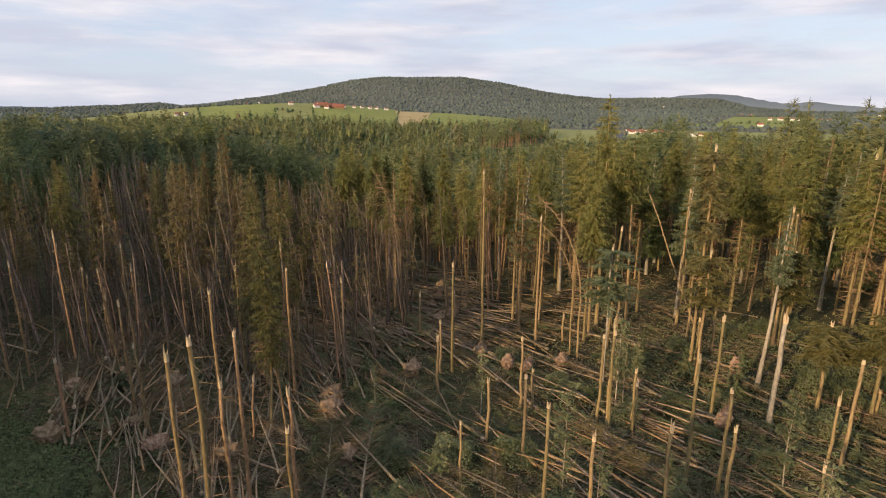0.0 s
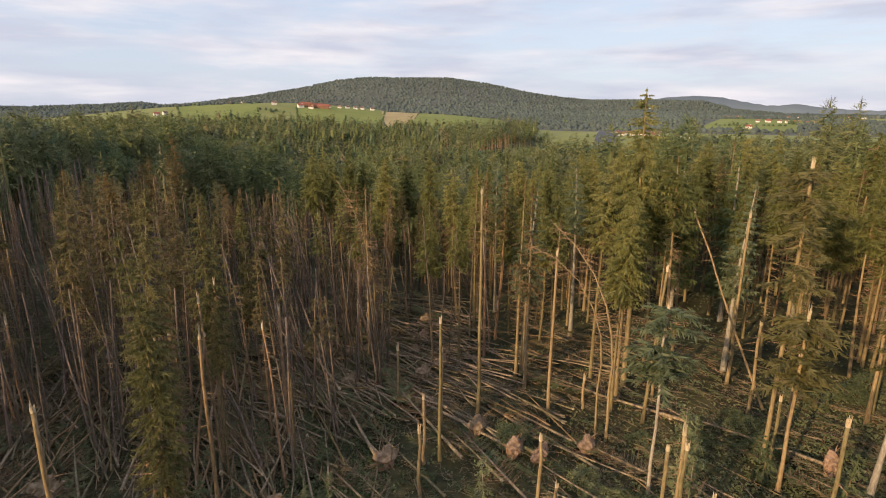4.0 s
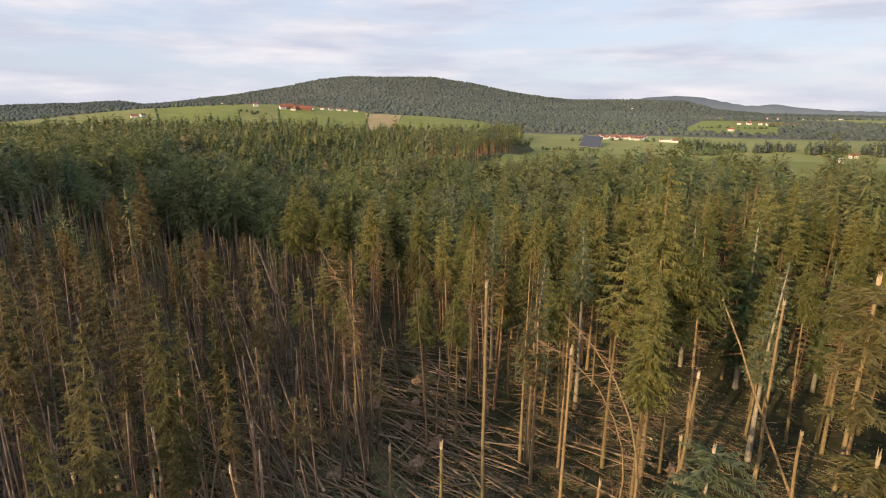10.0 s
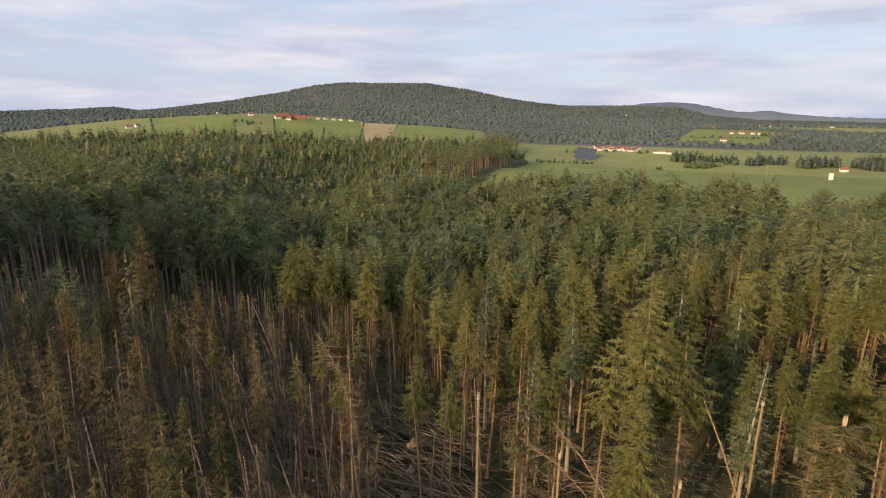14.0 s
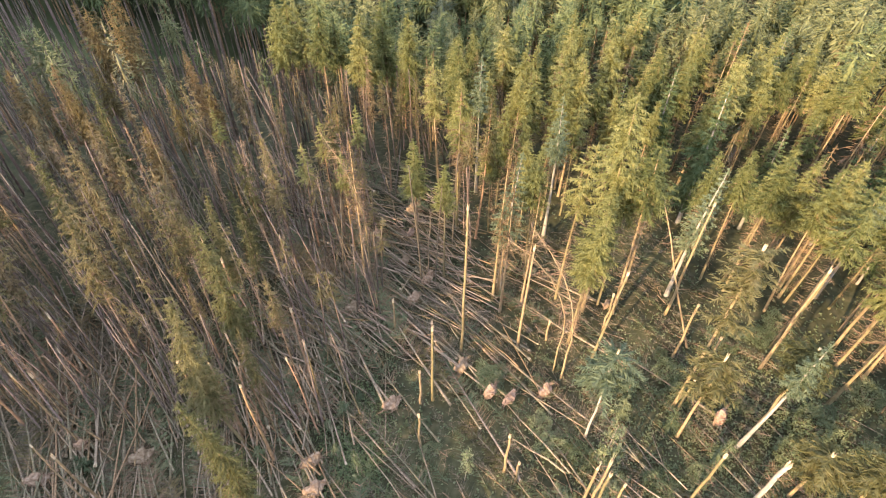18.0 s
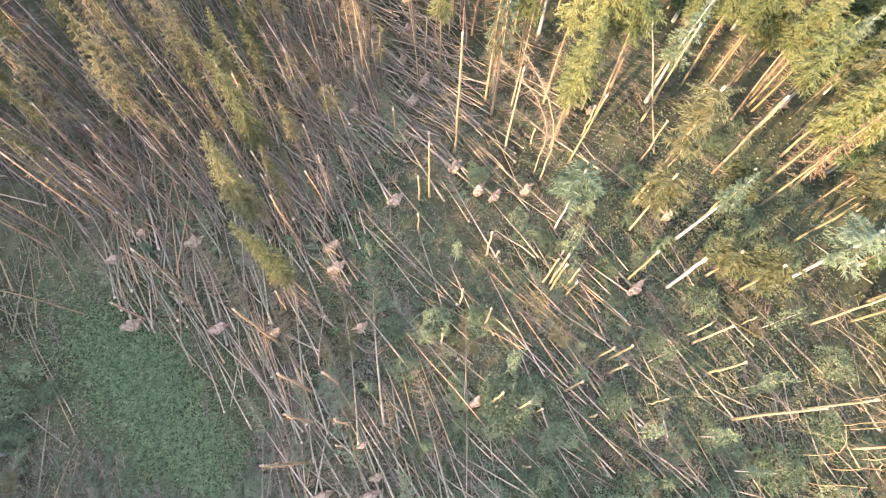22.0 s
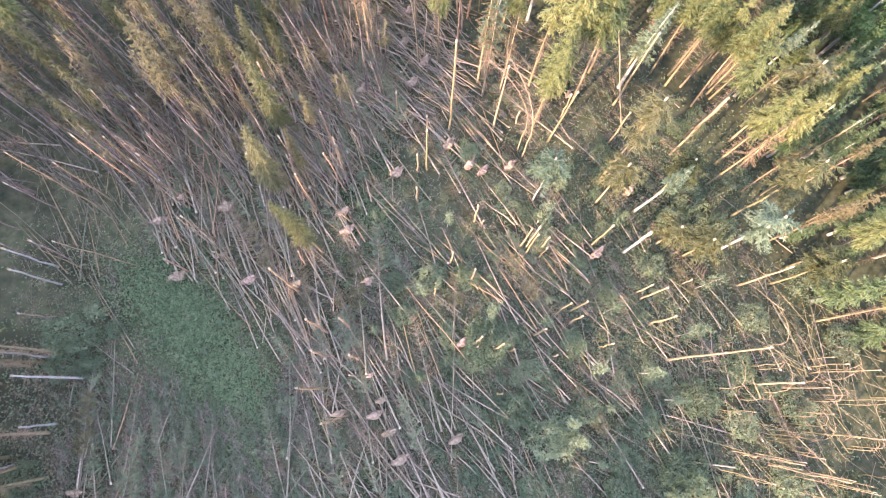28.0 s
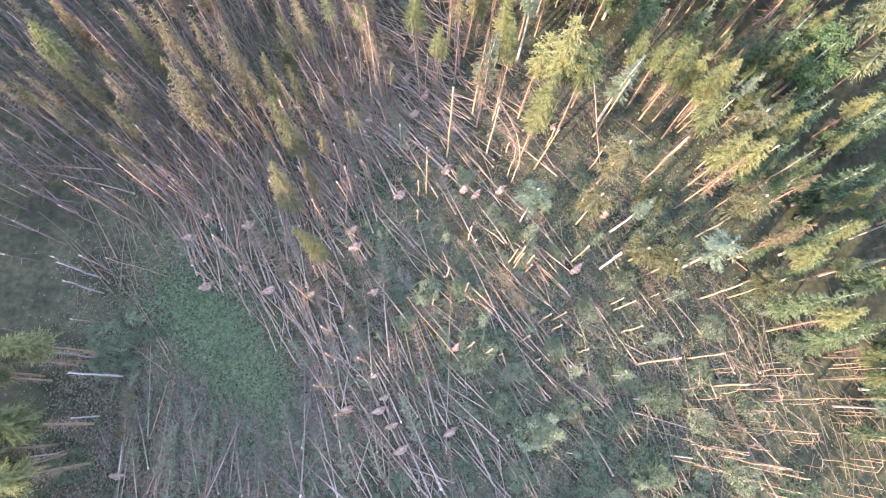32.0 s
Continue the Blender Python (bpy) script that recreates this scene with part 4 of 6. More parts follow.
# ---- broken trunks ----
def splinters(r, rad, n=9, tall=0.9):
    """Torn pale wood at a break: one jagged ring of shards round a hollow heart."""
    m = 2 * n
    a = np.linspace(0, 2 * np.pi, m, endpoint=False)
    hi = np.where(np.arange(m) % 2 == 0, r.uniform(0.25, 1.0, m) * tall, r.uniform(0.0, 0.18, m))
    out_r = np.stack([np.cos(a) * rad, np.sin(a) * rad, np.full(m, -0.12)], 1)
    top = np.stack([np.cos(a) * rad * r.uniform(0.75, 1.15, m), np.sin(a) * rad * r.uniform(0.75, 1.15, m), hi], 1)
    inn = np.stack([np.cos(a) * rad * 0.5, np.sin(a) * rad * 0.5, r.uniform(-0.05, 0.3, m)], 1)
    v = np.vstack([out_r, top, inn, [(0, 0, 0.02)]])
    k, k2 = np.arange(m), (np.arange(m) + 1) % m
    q = np.concatenate([np.stack([k, k2, m + k2, m + k], 1), np.stack([m + k, m + k2, 2 * m + k2, 2 * m + k], 1)])
    t = np.stack([2 * m + k, 2 * m + k2, np.full(m, 3 * m)], 1)
    return mesh_of("torn_top", v, [q, t], WOOD)


TORN = [splinters(np.random.default_rng(300 + i), 0.22, 8 + i, 0.35 + 0.13 * i) for i in range(5)]


def snag(x, y, h, girth=0.24, bark=BARK_PINE, limbs=26, lean=(0.0, 0.0), label="broken pine trunk with a torn pale top", tuft="", arc=None, reach=1.7):
    """A trunk snapped off h metres above ground; lean: shift of its top; arc: shift of a top that bends over."""
    girth *= 0.7
    r = np.random.default_rng(int(abs(x * 131 + y * 17 + h * 7)))
    e = thing("broken_trunk", label, "broken tree", "snapped trunks in the windthrow")
    s = np.linspace(0, 1, 9 if arc else 6)
    p = np.stack([lean[0] * s, lean[1] * s, -0.4 + (h + 0.4) * s], 1)
    p[1:-1, :2] += r.normal(0, 0.06, (len(s) - 2, 2))
    if arc:
        b = np.clip((s - 0.4) / 0.6, 0, 1) ** 2
        p[:, 0] += arc[0] * b
        p[:, 1] += arc[1] * b
        p[:, 2] -= b * b * (arc[2] if len(arc) > 2 else 3.0)
    taper = 0.75 if h < 12 else 0.6
    rad = girth * (1 - (1 - taper) * s) * np.where(s == 0, 1.3, 1)
    if arc:
        rad = girth * (1 - 0.8 * s)
    v, f = tube(p, rad, 8)
    stem = part("trunk", mesh_of("trunk", v, f, bark, True), e)
    if not arc:
        t = part("torn_top", TORN[int(r.integers(5))], stem, "splintered pale wood")
        k = rad[-1] / 0.22
        t.matrix_basis = Matrix.LocRotScale(p[-1], Euler((0, 0, r.uniform(0, 6))), (k * 1.15, k * 1.15, r.uniform(0.6, 1.7)))
    if limbs:
        c = int(limbs * max(0.3, h / 16))
        z = r.uniform(0.25 * h, 0.97 * h, c)
        b = np.stack([np.interp(z, p[:, 2], p[:, 0]) if not arc else np.zeros(c), np.interp(z, p[:, 2], p[:, 1]) if not arc else np.zeros(c), z], 1)
        if arc:
            q = r.uniform(0.3, 1, c)
            b = np.stack([np.interp(q, s, p[:, i]) for i in range(3)], 1)
        a = r.uniform(0, 6.28, c)
        L = r.uniform(0.4, reach, c)
        v, f = spikes(b, b + np.stack([np.cos(a) * L, np.sin(a) * L, r.normal(-0.2, 0.25, c)], 1), np.full(c, 0.028), r)
        twigs("dead_twig_cover", mesh_of("dead_branches", v, f, TWIG_BROWN), e, "short bare brown branch stubs")
    if tuft:
        n = 84
        z = r.uniform(0.62 * h, h, n)
        v, f = fronds(np.stack([np.interp(z, p[:, 2], p[:, 0]), np.interp(z, p[:, 2], p[:, 1]), z], 1), r.uniform(0, 6.28, n), r.uniform(1.2, 3.4, n), r.uniform(0.0, 0.4, n), r, 5, 0.24)
        part("crown_remnant", mesh_of("crown_remnant", v, f, NEEDLE_SILVER if tuft == "silver" else NEEDLE_OLIVE), e, "remaining tuft of green branches")
    e.location = (x, y, gz(x, y))
    return e


SNAGS_A = [(12.9, 70, 17.8), (42, 63.2, 16.2), (40.9, 62.3, 17), (52.7, 61.2, 17), (55.2, 60.9, 15.2), (57.7, 58.3, 15.8), (53.5, 54.3, 13.5),
           (26.5, 47.9, 10.5), (47.4, 40.1, 12.8), (32.9, 38.9, 9.8), (33.8, 35.1, 8.8), (15.5, 48.4, 9.8), (16.2, 47.4, 10.5), (18.4, 46.6, 5.5), (9.4, 51.7, 5),
           (7.3, 43.4, 8.8), (-0.3, 62.5, 6.8), (1.2, 62.9, 14), (35.4, 29.6, 16.5), (44, 30.2, 11), (22.3, 37.8, 9), (46.8, 25.6, 11), (33.2, 72.3, 19)]
SNAGS_B = [(-12.2, 24.1, 21.0), (-19.5, 42.9, 17), (-15.1, 36.4, 16), (-15.6, 28.1, 18), (-14.8, 32.7, 14), (-10.4, 32.1, 11), (7.3, 33.6, 11.5), (10.3, 32.6, 9.5), (18.8, 48.1, 6), (8.4, 53.2, 8),
           (4.3, 46.5, 7), (1.4, 67.9, 9), (-0.6, 56.9, 7), (-24, 60.1, 14), (-22.4, 60.2, 13), (-20.9, 59.7, 14), (-17, 56.4, 15), (-12.4, 63.1, 12), (-13.9, 66.4, 14), (-23, 74.5, 14),
           (-3.3, 73.5, 7), (-12.8, 94.6, 10), (16.7, 70.4, 3.5), (-32.8, 51.7, 12), (-36.5, 46.8, 8), (19.2, 37.2, 12.3), (16.4, 34.4, 8.5), (22.0, 36.1, 6.8), (16.4, 48.3, 11), (33.2, 61.9, 8)]
SNAGS_C = [(31.6, 65.5, 10), (24.3, 70.9, 7), (-50.2, 31.3, 14), (-54.5, 34.5, 10.8), (-53.2, 25.1, 6.8), (-54.8, 45.3, 10.5), (-55.5, 48, 11), (-57, 20, 9), (-11.7, 37, 11), (29.5, 58.3, 6.2)]
for x, y, h in SNAGS_A + SNAGS_B + SNAGS_C:
    left = x < -45
    snag(x, y, h, girth=0.26 if h > 12 else 0.23, bark=BARK_GREY if left else (BARK_PINE if x > -10 else BARK), limbs=10 if h < 10 else 26,
         label="broken grey trunk in the shade of the forest" if left else "broken spruce trunk with a torn pale top")
snag(5.3, 70, 24.5, 0.27, limbs=70, label="tall topless pine trunk with short branch stubs")
snag(21.6, 66.4, 16.2, 0.26, lean=(0.7, -0.4))
snag(18.2, 56.2, 16.2, 0.2, tuft="silver", label="pale broken trunk with a silver green tuft on top", bark=BARK_GREY)
snag(28.2, 55.1, 15.0, 0.24, tuft="green", label="broken trunk with a green tuft on top")
snag(44.2, 45.3, 18.5, 0.36, bark=BARK_GREY, tuft="silver", label="thick pale fir trunk with a torn top and silver green boughs")
snag(31.4, 46.5, 10.5, 0.36, bark=BARK_GREY, label="thick pale broken fir trunk")
snag(36.5, 47.5, 9.0, 0.25, tuft="green", label="broken trunk with a green tuft on top")
snag(29.2, 58.8, 25.5, 0.27, limbs=60, label="tall topless trunk with bare side branches", tuft="green")
for x, y, h in [(48.1, 50.9, 21.8), (39.9, 45.1, 10.2), (50.6, 63.9, 21.8), (37.5, 55.5, 14), (52, 40, 15)]:
    snag(x, y, h, 0.26, tuft="green", label="broken trunk with a green tuft on top")
# the dark gap at the forest's edge
r7 = np.random.default_rng(83)
for k in range(11):
    snag(r7.uniform(-70, -52), r7.uniform(37, 67), r7.uniform(6, 15), r7.uniform(0.16, 0.24), bark=DEAD_TREE, limbs=14, lean=(r7.normal(0, 0.6), r7.normal(0, 0.6)), label="broken grey trunk in the shade of the forest")
# stems that the storm bent over
snag(17.2, 64.2, 22.0, 0.22, limbs=110, reach=2.8, arc=(-5.0, 6.0, 1.5), label="young pine bent over by the storm")
snag(-7.0, 84.8, 25.0, 0.2, limbs=120, reach=2.8, arc=(-4.5, 2.5, 0.6), label="leaning bare spruce with a curved top")
snag(16.6, 65.4, 21.0, 0.16, limbs=110, reach=2.8, arc=(-6.5, 5.5, 3.0), label="young pine bent over by the storm")
snag(34.0, 66.5, 19.0, 0.18, lean=(-6.5, 6.0), limbs=30, label="slanting bare trunk caught in the stand")
r3 = np.random.default_rng(17)
for k in range(34):
    x, y = r3.uniform(36, 68), r3.uniform(0, 32)
    snag(x, y, r3.uniform(11, 17), r3.uniform(0.07, 0.11), limbs=20, arc=(r3.uniform(-9, 2), r3.uniform(2, 10), r3.uniform(6, 14)), label="thin orange lit stem bent into an arc")
for k in range(84):
    x, y = r3.uniform(40, 78), r3.uniform(-8, 30)
    snag(x, y, r3.uniform(5, 16), r3.uniform(0.08, 0.13), limbs=16, label="thin bare young trunk broken at the top")
for k in range(14):
    x, y = r3.uniform(-14, 44), r3.uniform(8, 46)
    snag(x, y, r3.uniform(2.0, 6.5), r3.uniform(0.16, 0.24), limbs=0, label="short splintered stump among fallen trunks")
for k in range(22):
    x, y = r3.uniform(-58, -8), r3.uniform(46, 72)
    snag(x, y, r3.uniform(5, 19), r3.uniform(0.13, 0.2), bark=BARK, limbs=34, lean=(r3.normal(-0.3, 0.8), r3.normal(0.4, 0.7)), label="slender bare trunk broken near the top")
# the dying stand behind: countless slender bare trunks with dry twigs
stems, dry, tops = Heap(), Heap(), Heap()
for k in range(560):
    x, y = (r3.uniform(-70, -5), r3.uniform(62, 138) if k % 4 == 0 else r3.uniform(60, 112)) if k < 510 else (r3.uniform(-14, 9), r3.uniform(72, 124))
    if (x > -8 and y < 76) or min(math.hypot(x - q[0], y - q[1] + 1.5) for q in LONE["slim"]) < 4.2:
        continue
    h = r3.uniform(5, 17) if k % 4 else r3.uniform(14, 21)
    s = np.linspace(0, 1, 5)
    g = r3.uniform(0.09, 0.16)
    lean = r3.normal(-0.5, 0.9), r3.normal(0.5, 0.9)
    if r3.random() < 0.25:
        lean = r3.normal(-5, 2), r3.normal(6, 2)
    p = np.stack([x + lean[0] * s ** 1.2, y + lean[1] * s ** 1.2, gz(x, y) - 0.3 + h * s], 1)
    p[1:4, :2] += r3.normal(0, 0.06, (3, 2))
    stems.add(*tube(p, g * (1 - 0.55 * s), 5))
    if r3.random() < (0.16 if x < -14 else 0.4) and h > 13:
        c = 30
        q = r3.uniform(0.62, 1.0, c)
        base = np.stack([np.interp(q, s, p[:, m]) for m in range(3)], 1)
        tops.add(*fronds(base, r3.uniform(0, 6.28, c), r3.uniform(0.6, 1.5, c) * (1.5 - q * 1.1) * 1.6, r3.uniform(0.1, 0.5, c), r3, 2, 0.24))
    c = int(2.2 * h)
    q = r3.uniform(0.2, 1.0, c)
    base = np.stack([np.interp(q, s, p[:, m]) for m in range(3)], 1)
    a, L = r3.uniform(0, 6.28, c), r3.uniform(0.4, 1.9, c)
    dry.add(*spikes(base, base + np.stack([np.cos(a) * L, np.sin(a) * L, r3.normal(-0.25, 0.3, c)], 1), np.full(c, 0.022), r3))
tagged(new("bare_trunks", stems.mesh("bare_trunks", DEAD, True)), "slender bare trunks of the dying stand", "trunks", kind="stuff")
tagged(new("thin_crowns", tops.mesh("thin_crowns", NEEDLE_DULL)), "thin dull olive crowns of the dying stand", "tree crowns", kind="stuff")
tagged(new("dry_twigs", dry.mesh("dry_twigs", TWIG)), "dry grey brown twigs on the slender trunks", "twigs", kind="stuff")


# ---- fallen trees ----
def root_plate(seed):
    r = np.random.default_rng(seed)
    n, rings = 16, 4
    v, rad = [], 1.05 * r.uniform(0.75, 1.25, n)
    for side in (0, 1):
        for q in range(rings):
            f = (q + 1) / rings
            for k in range(n):
                a = k * 6.283 / n
                d = rad[k] * f
                dome = (0.55 if side else 0.25) * (1 - f ** 2) * r.uniform(0.7, 1.3) + r.normal(0, 0.06)
                v.append((math.cos(a) * d, -0.15 - dome if side else 0.12 + dome, math.sin(a) * d))
    v = np.array(v + [(0, 0.45, 0), (0, -0.75, 0)])
    q, t = [], []
    for side in (0, 1):
        o = side * n * rings
        for k in range(n):
            k2 = (k + 1) % n
            t.append((2 * n * rings + side, o + k, o + k2))
            for i in range(rings - 1):
                q.append((o + i * n + k, o + i * n + k2, o + (i + 1) * n + k2, o + (i + 1) * n + k))
    for k in range(n):
        k2 = (k + 1) % n
        q.append(((rings - 1) * n + k, (rings - 1) * n + k2, n * rings + (rings - 1) * n + k2, n * rings + (rings - 1) * n + k))
    h = Heap()
    h.add(v, [np.array(q), np.array(t)])
    a = r.uniform(0, 6.28, 26)
    b = np.stack([np.cos(a) * 0.9, np.full(26, -0.1), np.sin(a) * 0.9], 1)
    e = b * r.uniform(1.5, 2.3, (26, 1)) + r.normal(0, 0.25, (26, 3))
    h.add(*spikes(b, e, np.full(26, 0.05), r))
    return h.mesh("root_plate", SOIL)


ROOTS = [root_plate(400 + i) for i in range(5)]


def fallen_kind(seed, root, needles, long=20.0):
    """A trunk along +y with its butt at the origin, its side branches pressed flat."""
    r = np.random.default_rng(seed)
    e = thing("fallen_tree", "", "fallen tree")
    s = np.linspace(0, 1, 7)
    bow = r.normal(0, 0.25)
    p = np.stack([bow * np.sin(s * np.pi), s * long, 0.1 + 0.15 * np.sin(s * 3)], 1)
    rad = 0.155 * (1 - 0.8 * s)
    v, f = tube(p, rad, 7)
    stem = part("trunk", mesh_of("trunk", v, f, LOG, True), e)
    n = 190
    q = r.uniform(0.28, 1.0, n) ** 0.8
    b = np.stack([np.interp(q, s, p[:, i]) for i in range(3)], 1)
    sgn = r.choice([-1, 1], n)
    L = r.uniform(0.7, 2.9, n) * (1.15 - 0.6 * q)
    t = b + np.stack([sgn * L * 0.9, L * r.uniform(0.2, 0.8, n), r.uniform(-0.15, 0.5, n) * L], 1)
    v, f = spikes(b, t, np.full(n, 0.026), r)
    twigs("side_twig_cover", mesh_of("side_branches", v, f, TWIG if seed % 3 else TWIG_BROWN), e, "bare flattened side branches")
    if needles is not None:
        n = 60
        q = r.uniform(0.5, 1.0, n)
        b = np.stack([np.interp(q, s, p[:, i]) for i in range(3)], 1)
        az = np.where(r.random(n) < 0.5, r.normal(0.7, 0.4, n), r.normal(2.45, 0.4, n))
        v, f = fronds(b, az, r.uniform(1.0, 2.2, n) * (1.3 - 0.6 * q), r.uniform(0.0, 0.15, n), r, 4, 0.2, rise=0.12, hang=0.1)
        part("crown", mesh_of("crown", v, f, needles), e, "flattened crown losing its needles")
    if root:
        part("root_plate", ROOTS[seed % 5], e, "upturned root plate with reddish soil").location = (0, 0, 0.25)
    elif seed % 3 == 1:
        t = part("torn_end", TORN[seed % 5], stem, "splintered pale wood")
        t.matrix_basis = Matrix.LocRotScale((0, 0, 0.1), Euler((radians(90), 0, 0)), (0.8, 0.8, 0.7))
    return e


FALLEN = [fallen_kind(500 + i, i % 3 == 0, (None, SHRUB, None, SHRUB, None, NEEDLE_DULL, None, SHRUB, None)[i]) for i in range(9)]
placed = set()


def fell(x, y, heading, s, lift, pitch, which, label, thick=None):
    """Butt at x, y; heading in degrees clockwise from +y; lift: height of the butt over ground."""
    k = FALLEN[which]
    ex, ey = x + 20 * s * math.sin(radians(heading)), y + 20 * s * math.cos(radians(heading))
    slope = math.degrees(math.atan2(gz(ex, ey) - gz(x, y), 20 * s))
    m = Matrix.LocRotScale((x, y, gz(x, y) + lift), Euler((radians(slope + pitch), 0, radians(-heading))), (thick or min(1.15, s * 1.1), s, thick or min(1.15, s * 1.1)))
    if which not in placed:
        placed.add(which)
        k.matrix_basis = m
        ob = k
    else:
        sc = k.scale.copy()
        k.scale = (1, 1, 1)
        ob = copy_thing(k, m)
        k.scale = sc
    return tagged(ob, label, "fallen tree", "windthrown trees")


UPROOTED = [(10.4, 61.8, -40), (14.8, 62.3, -36), (8.2, 63.0, -42), (-12.7, 55.7, -25), (-9, 44, -26), (-8.2, 24, -18), (-6, 21.5, -20), (-37.7, 46, -24), (33.2, 56.4, -38), (1.6, 83.3, -45),
            (-0.4, 101, -40), (-13.5, 24.5, -16), (-27, 45, -22), (-12, 52.5, -28), (3.5, 20, -30), (27, 46.5, -36), (-31, 57, -24), (-41, 55, -22), (-20, 44, -20), (5, 67, -44)]
for k, (x, y, a) in enumerate(UPROOTED):
    fell(x, y, a, r3.uniform(0.85, 1.1), 0.55, -1.0, (0, 3, 6)[k % 3], "uprooted spruce with its earthy root plate upturned")
# large trunks that can be told apart: x, y of the butt, heading, length
LOGS_A = [(-33.6, 12.5, -17, 15), (-43.4, 12.8, 5, 18.4), (-29.9, 12, -14, 14), (-20.3, 11.4, -14, 14.6), (-10.9, 16.2, -48, 17.4), (-18, 11.3, -22, 12), (-15, 11.1, -14, 21.6), (-14.2, 20.4, -22, 19.4), (-8.7, 20.7, -30, 15.7), (-2.9, 20.8, -24, 14.6), (-5.5, 14.3, -36, 12), (-11.7, 28.6, -39, 9), (-15.2, 37.9, -43, 10.6), (-41.5, 12.7, 4, 9), (-26.1, 11.8, -19, 8), (-51.3, 27.4, 9, 8), (-1.9, 11.3, -22, 13.9)]
LOGS_B = [(22, 41, -11, 9.1), (24.4, 29.8, -39, 26), (25.3, 29.4, -35, 17.5), (28.2, 20.6, -32, 11.3), (25, 21, -38, 8.7), (16.5, 24.7, -40, 7.9), (27.6, 33.6, -14, 14.4), (32.1, 32.5, -19, 12.2), (33.9, 21, -14, 8), (13.8, 29.3, -15, 17), (54.1, 26.2, 3, 8.5), (46.5, 17.9, -22, 21.2), (50, 19.4, -14, 16.2), (44.7, 12.1, -29, 10.2), (52.5, 11.6, -20, 16.7), (41.1, 22.1, -36, 8)]
LOGS_C = [(15, 59.1, -31, 15.8), (7.1, 64.9, -32, 12.5), (18.7, 58.2, -36, 8), (43.4, 52.8, -39, 8.8), (46.6, 56.8, -40, 15.7), (43.5, 70.5, -42, 8), (23.6, 50.7, -18, 11.6), (16.7, 50.1, -22, 9.9), (-1.3, 52.1, -39, 22.5), (4.5, 68.5, -40, 16.8), (1.6, 57, -32, 24), (4.9, 76.8, -38, 19), (-5.6, 74.8, -31, 19.9), (-12, 66.4, -22, 21.9), (-16.7, 53.3, -16, 15.4), (-41.2, 53.2, -37, 18)]
LOGS_D = [(-57.2, 68.1, -87, 13.8), (-51.7, 63.5, -76, 18.6), (-33.6, 53, -23, 15.7), (-36.5, 58.7, -17, 18.1), (-31.5, 61.5, -21, 18.1), (-27.1, 52.9, -16, 26), (-45.5, 58.8, -34, 16), (-23.3, 55.6, -21, 21.7)]
for k, (x, y, a, L) in enumerate(LOGS_A + LOGS_B + LOGS_C + LOGS_D):
    fell(x, y, a, L / 20, 0.5, -0.6, (2, 4, 8, 1)[k % 4], "long pale spruce trunk lying stripped of its branches", 0.6 if x > 40 else 0.88)
# zones: x0, x1, y0, y1, heading of the tops, spread, how many
ZONES = [(-44, -8, 30, 72, -25, 11, 108), (-12, 26, 26, 88, -38, 9, 40), (-16, 12, 4, 34, -22, 11, 40), (-50, -18, -4, 22, 6, 12, 44), (26, 58, 2, 50, -27, 14, 22), (-18, 9, 70, 112, -44, 16, 44)]
for x0, x1, y0, y1, head, spread, n in ZONES:
    for k in range(n):
        x, y = r3.uniform(x0, x1), r3.uniform(y0, y1)
        w = int(r3.choice([1, 2, 4, 5, 7, 8, 3], p=[0.2, 0.19, 0.18, 0.1, 0.12, 0.11, 0.1]))
        hd, sc = head + r3.normal(0, spread), r3.uniform(0.5, 1.05)
        if x > 8 and y < 46 and r3.random() < 0.4:
            continue
        along = np.linspace(0, 20 * sc, 6)
        if in_glade(x + along * math.sin(radians(hd)), y + along * math.cos(radians(hd)), 1.1).any():
            continue
        fell(x, y, hd, sc, r3.uniform(0.2, 1.3), r3.normal(-1.0, 1.6), w,
             "uprooted spruce lying among others" if w == 3 else "snapped spruce trunk lying with stripped branches")
for k in range(9):
    if k not in placed:
        fell(-30 + k, 60, -25, 0.9, 0.4, 0, k, "snapped spruce trunk lying with stripped branches")

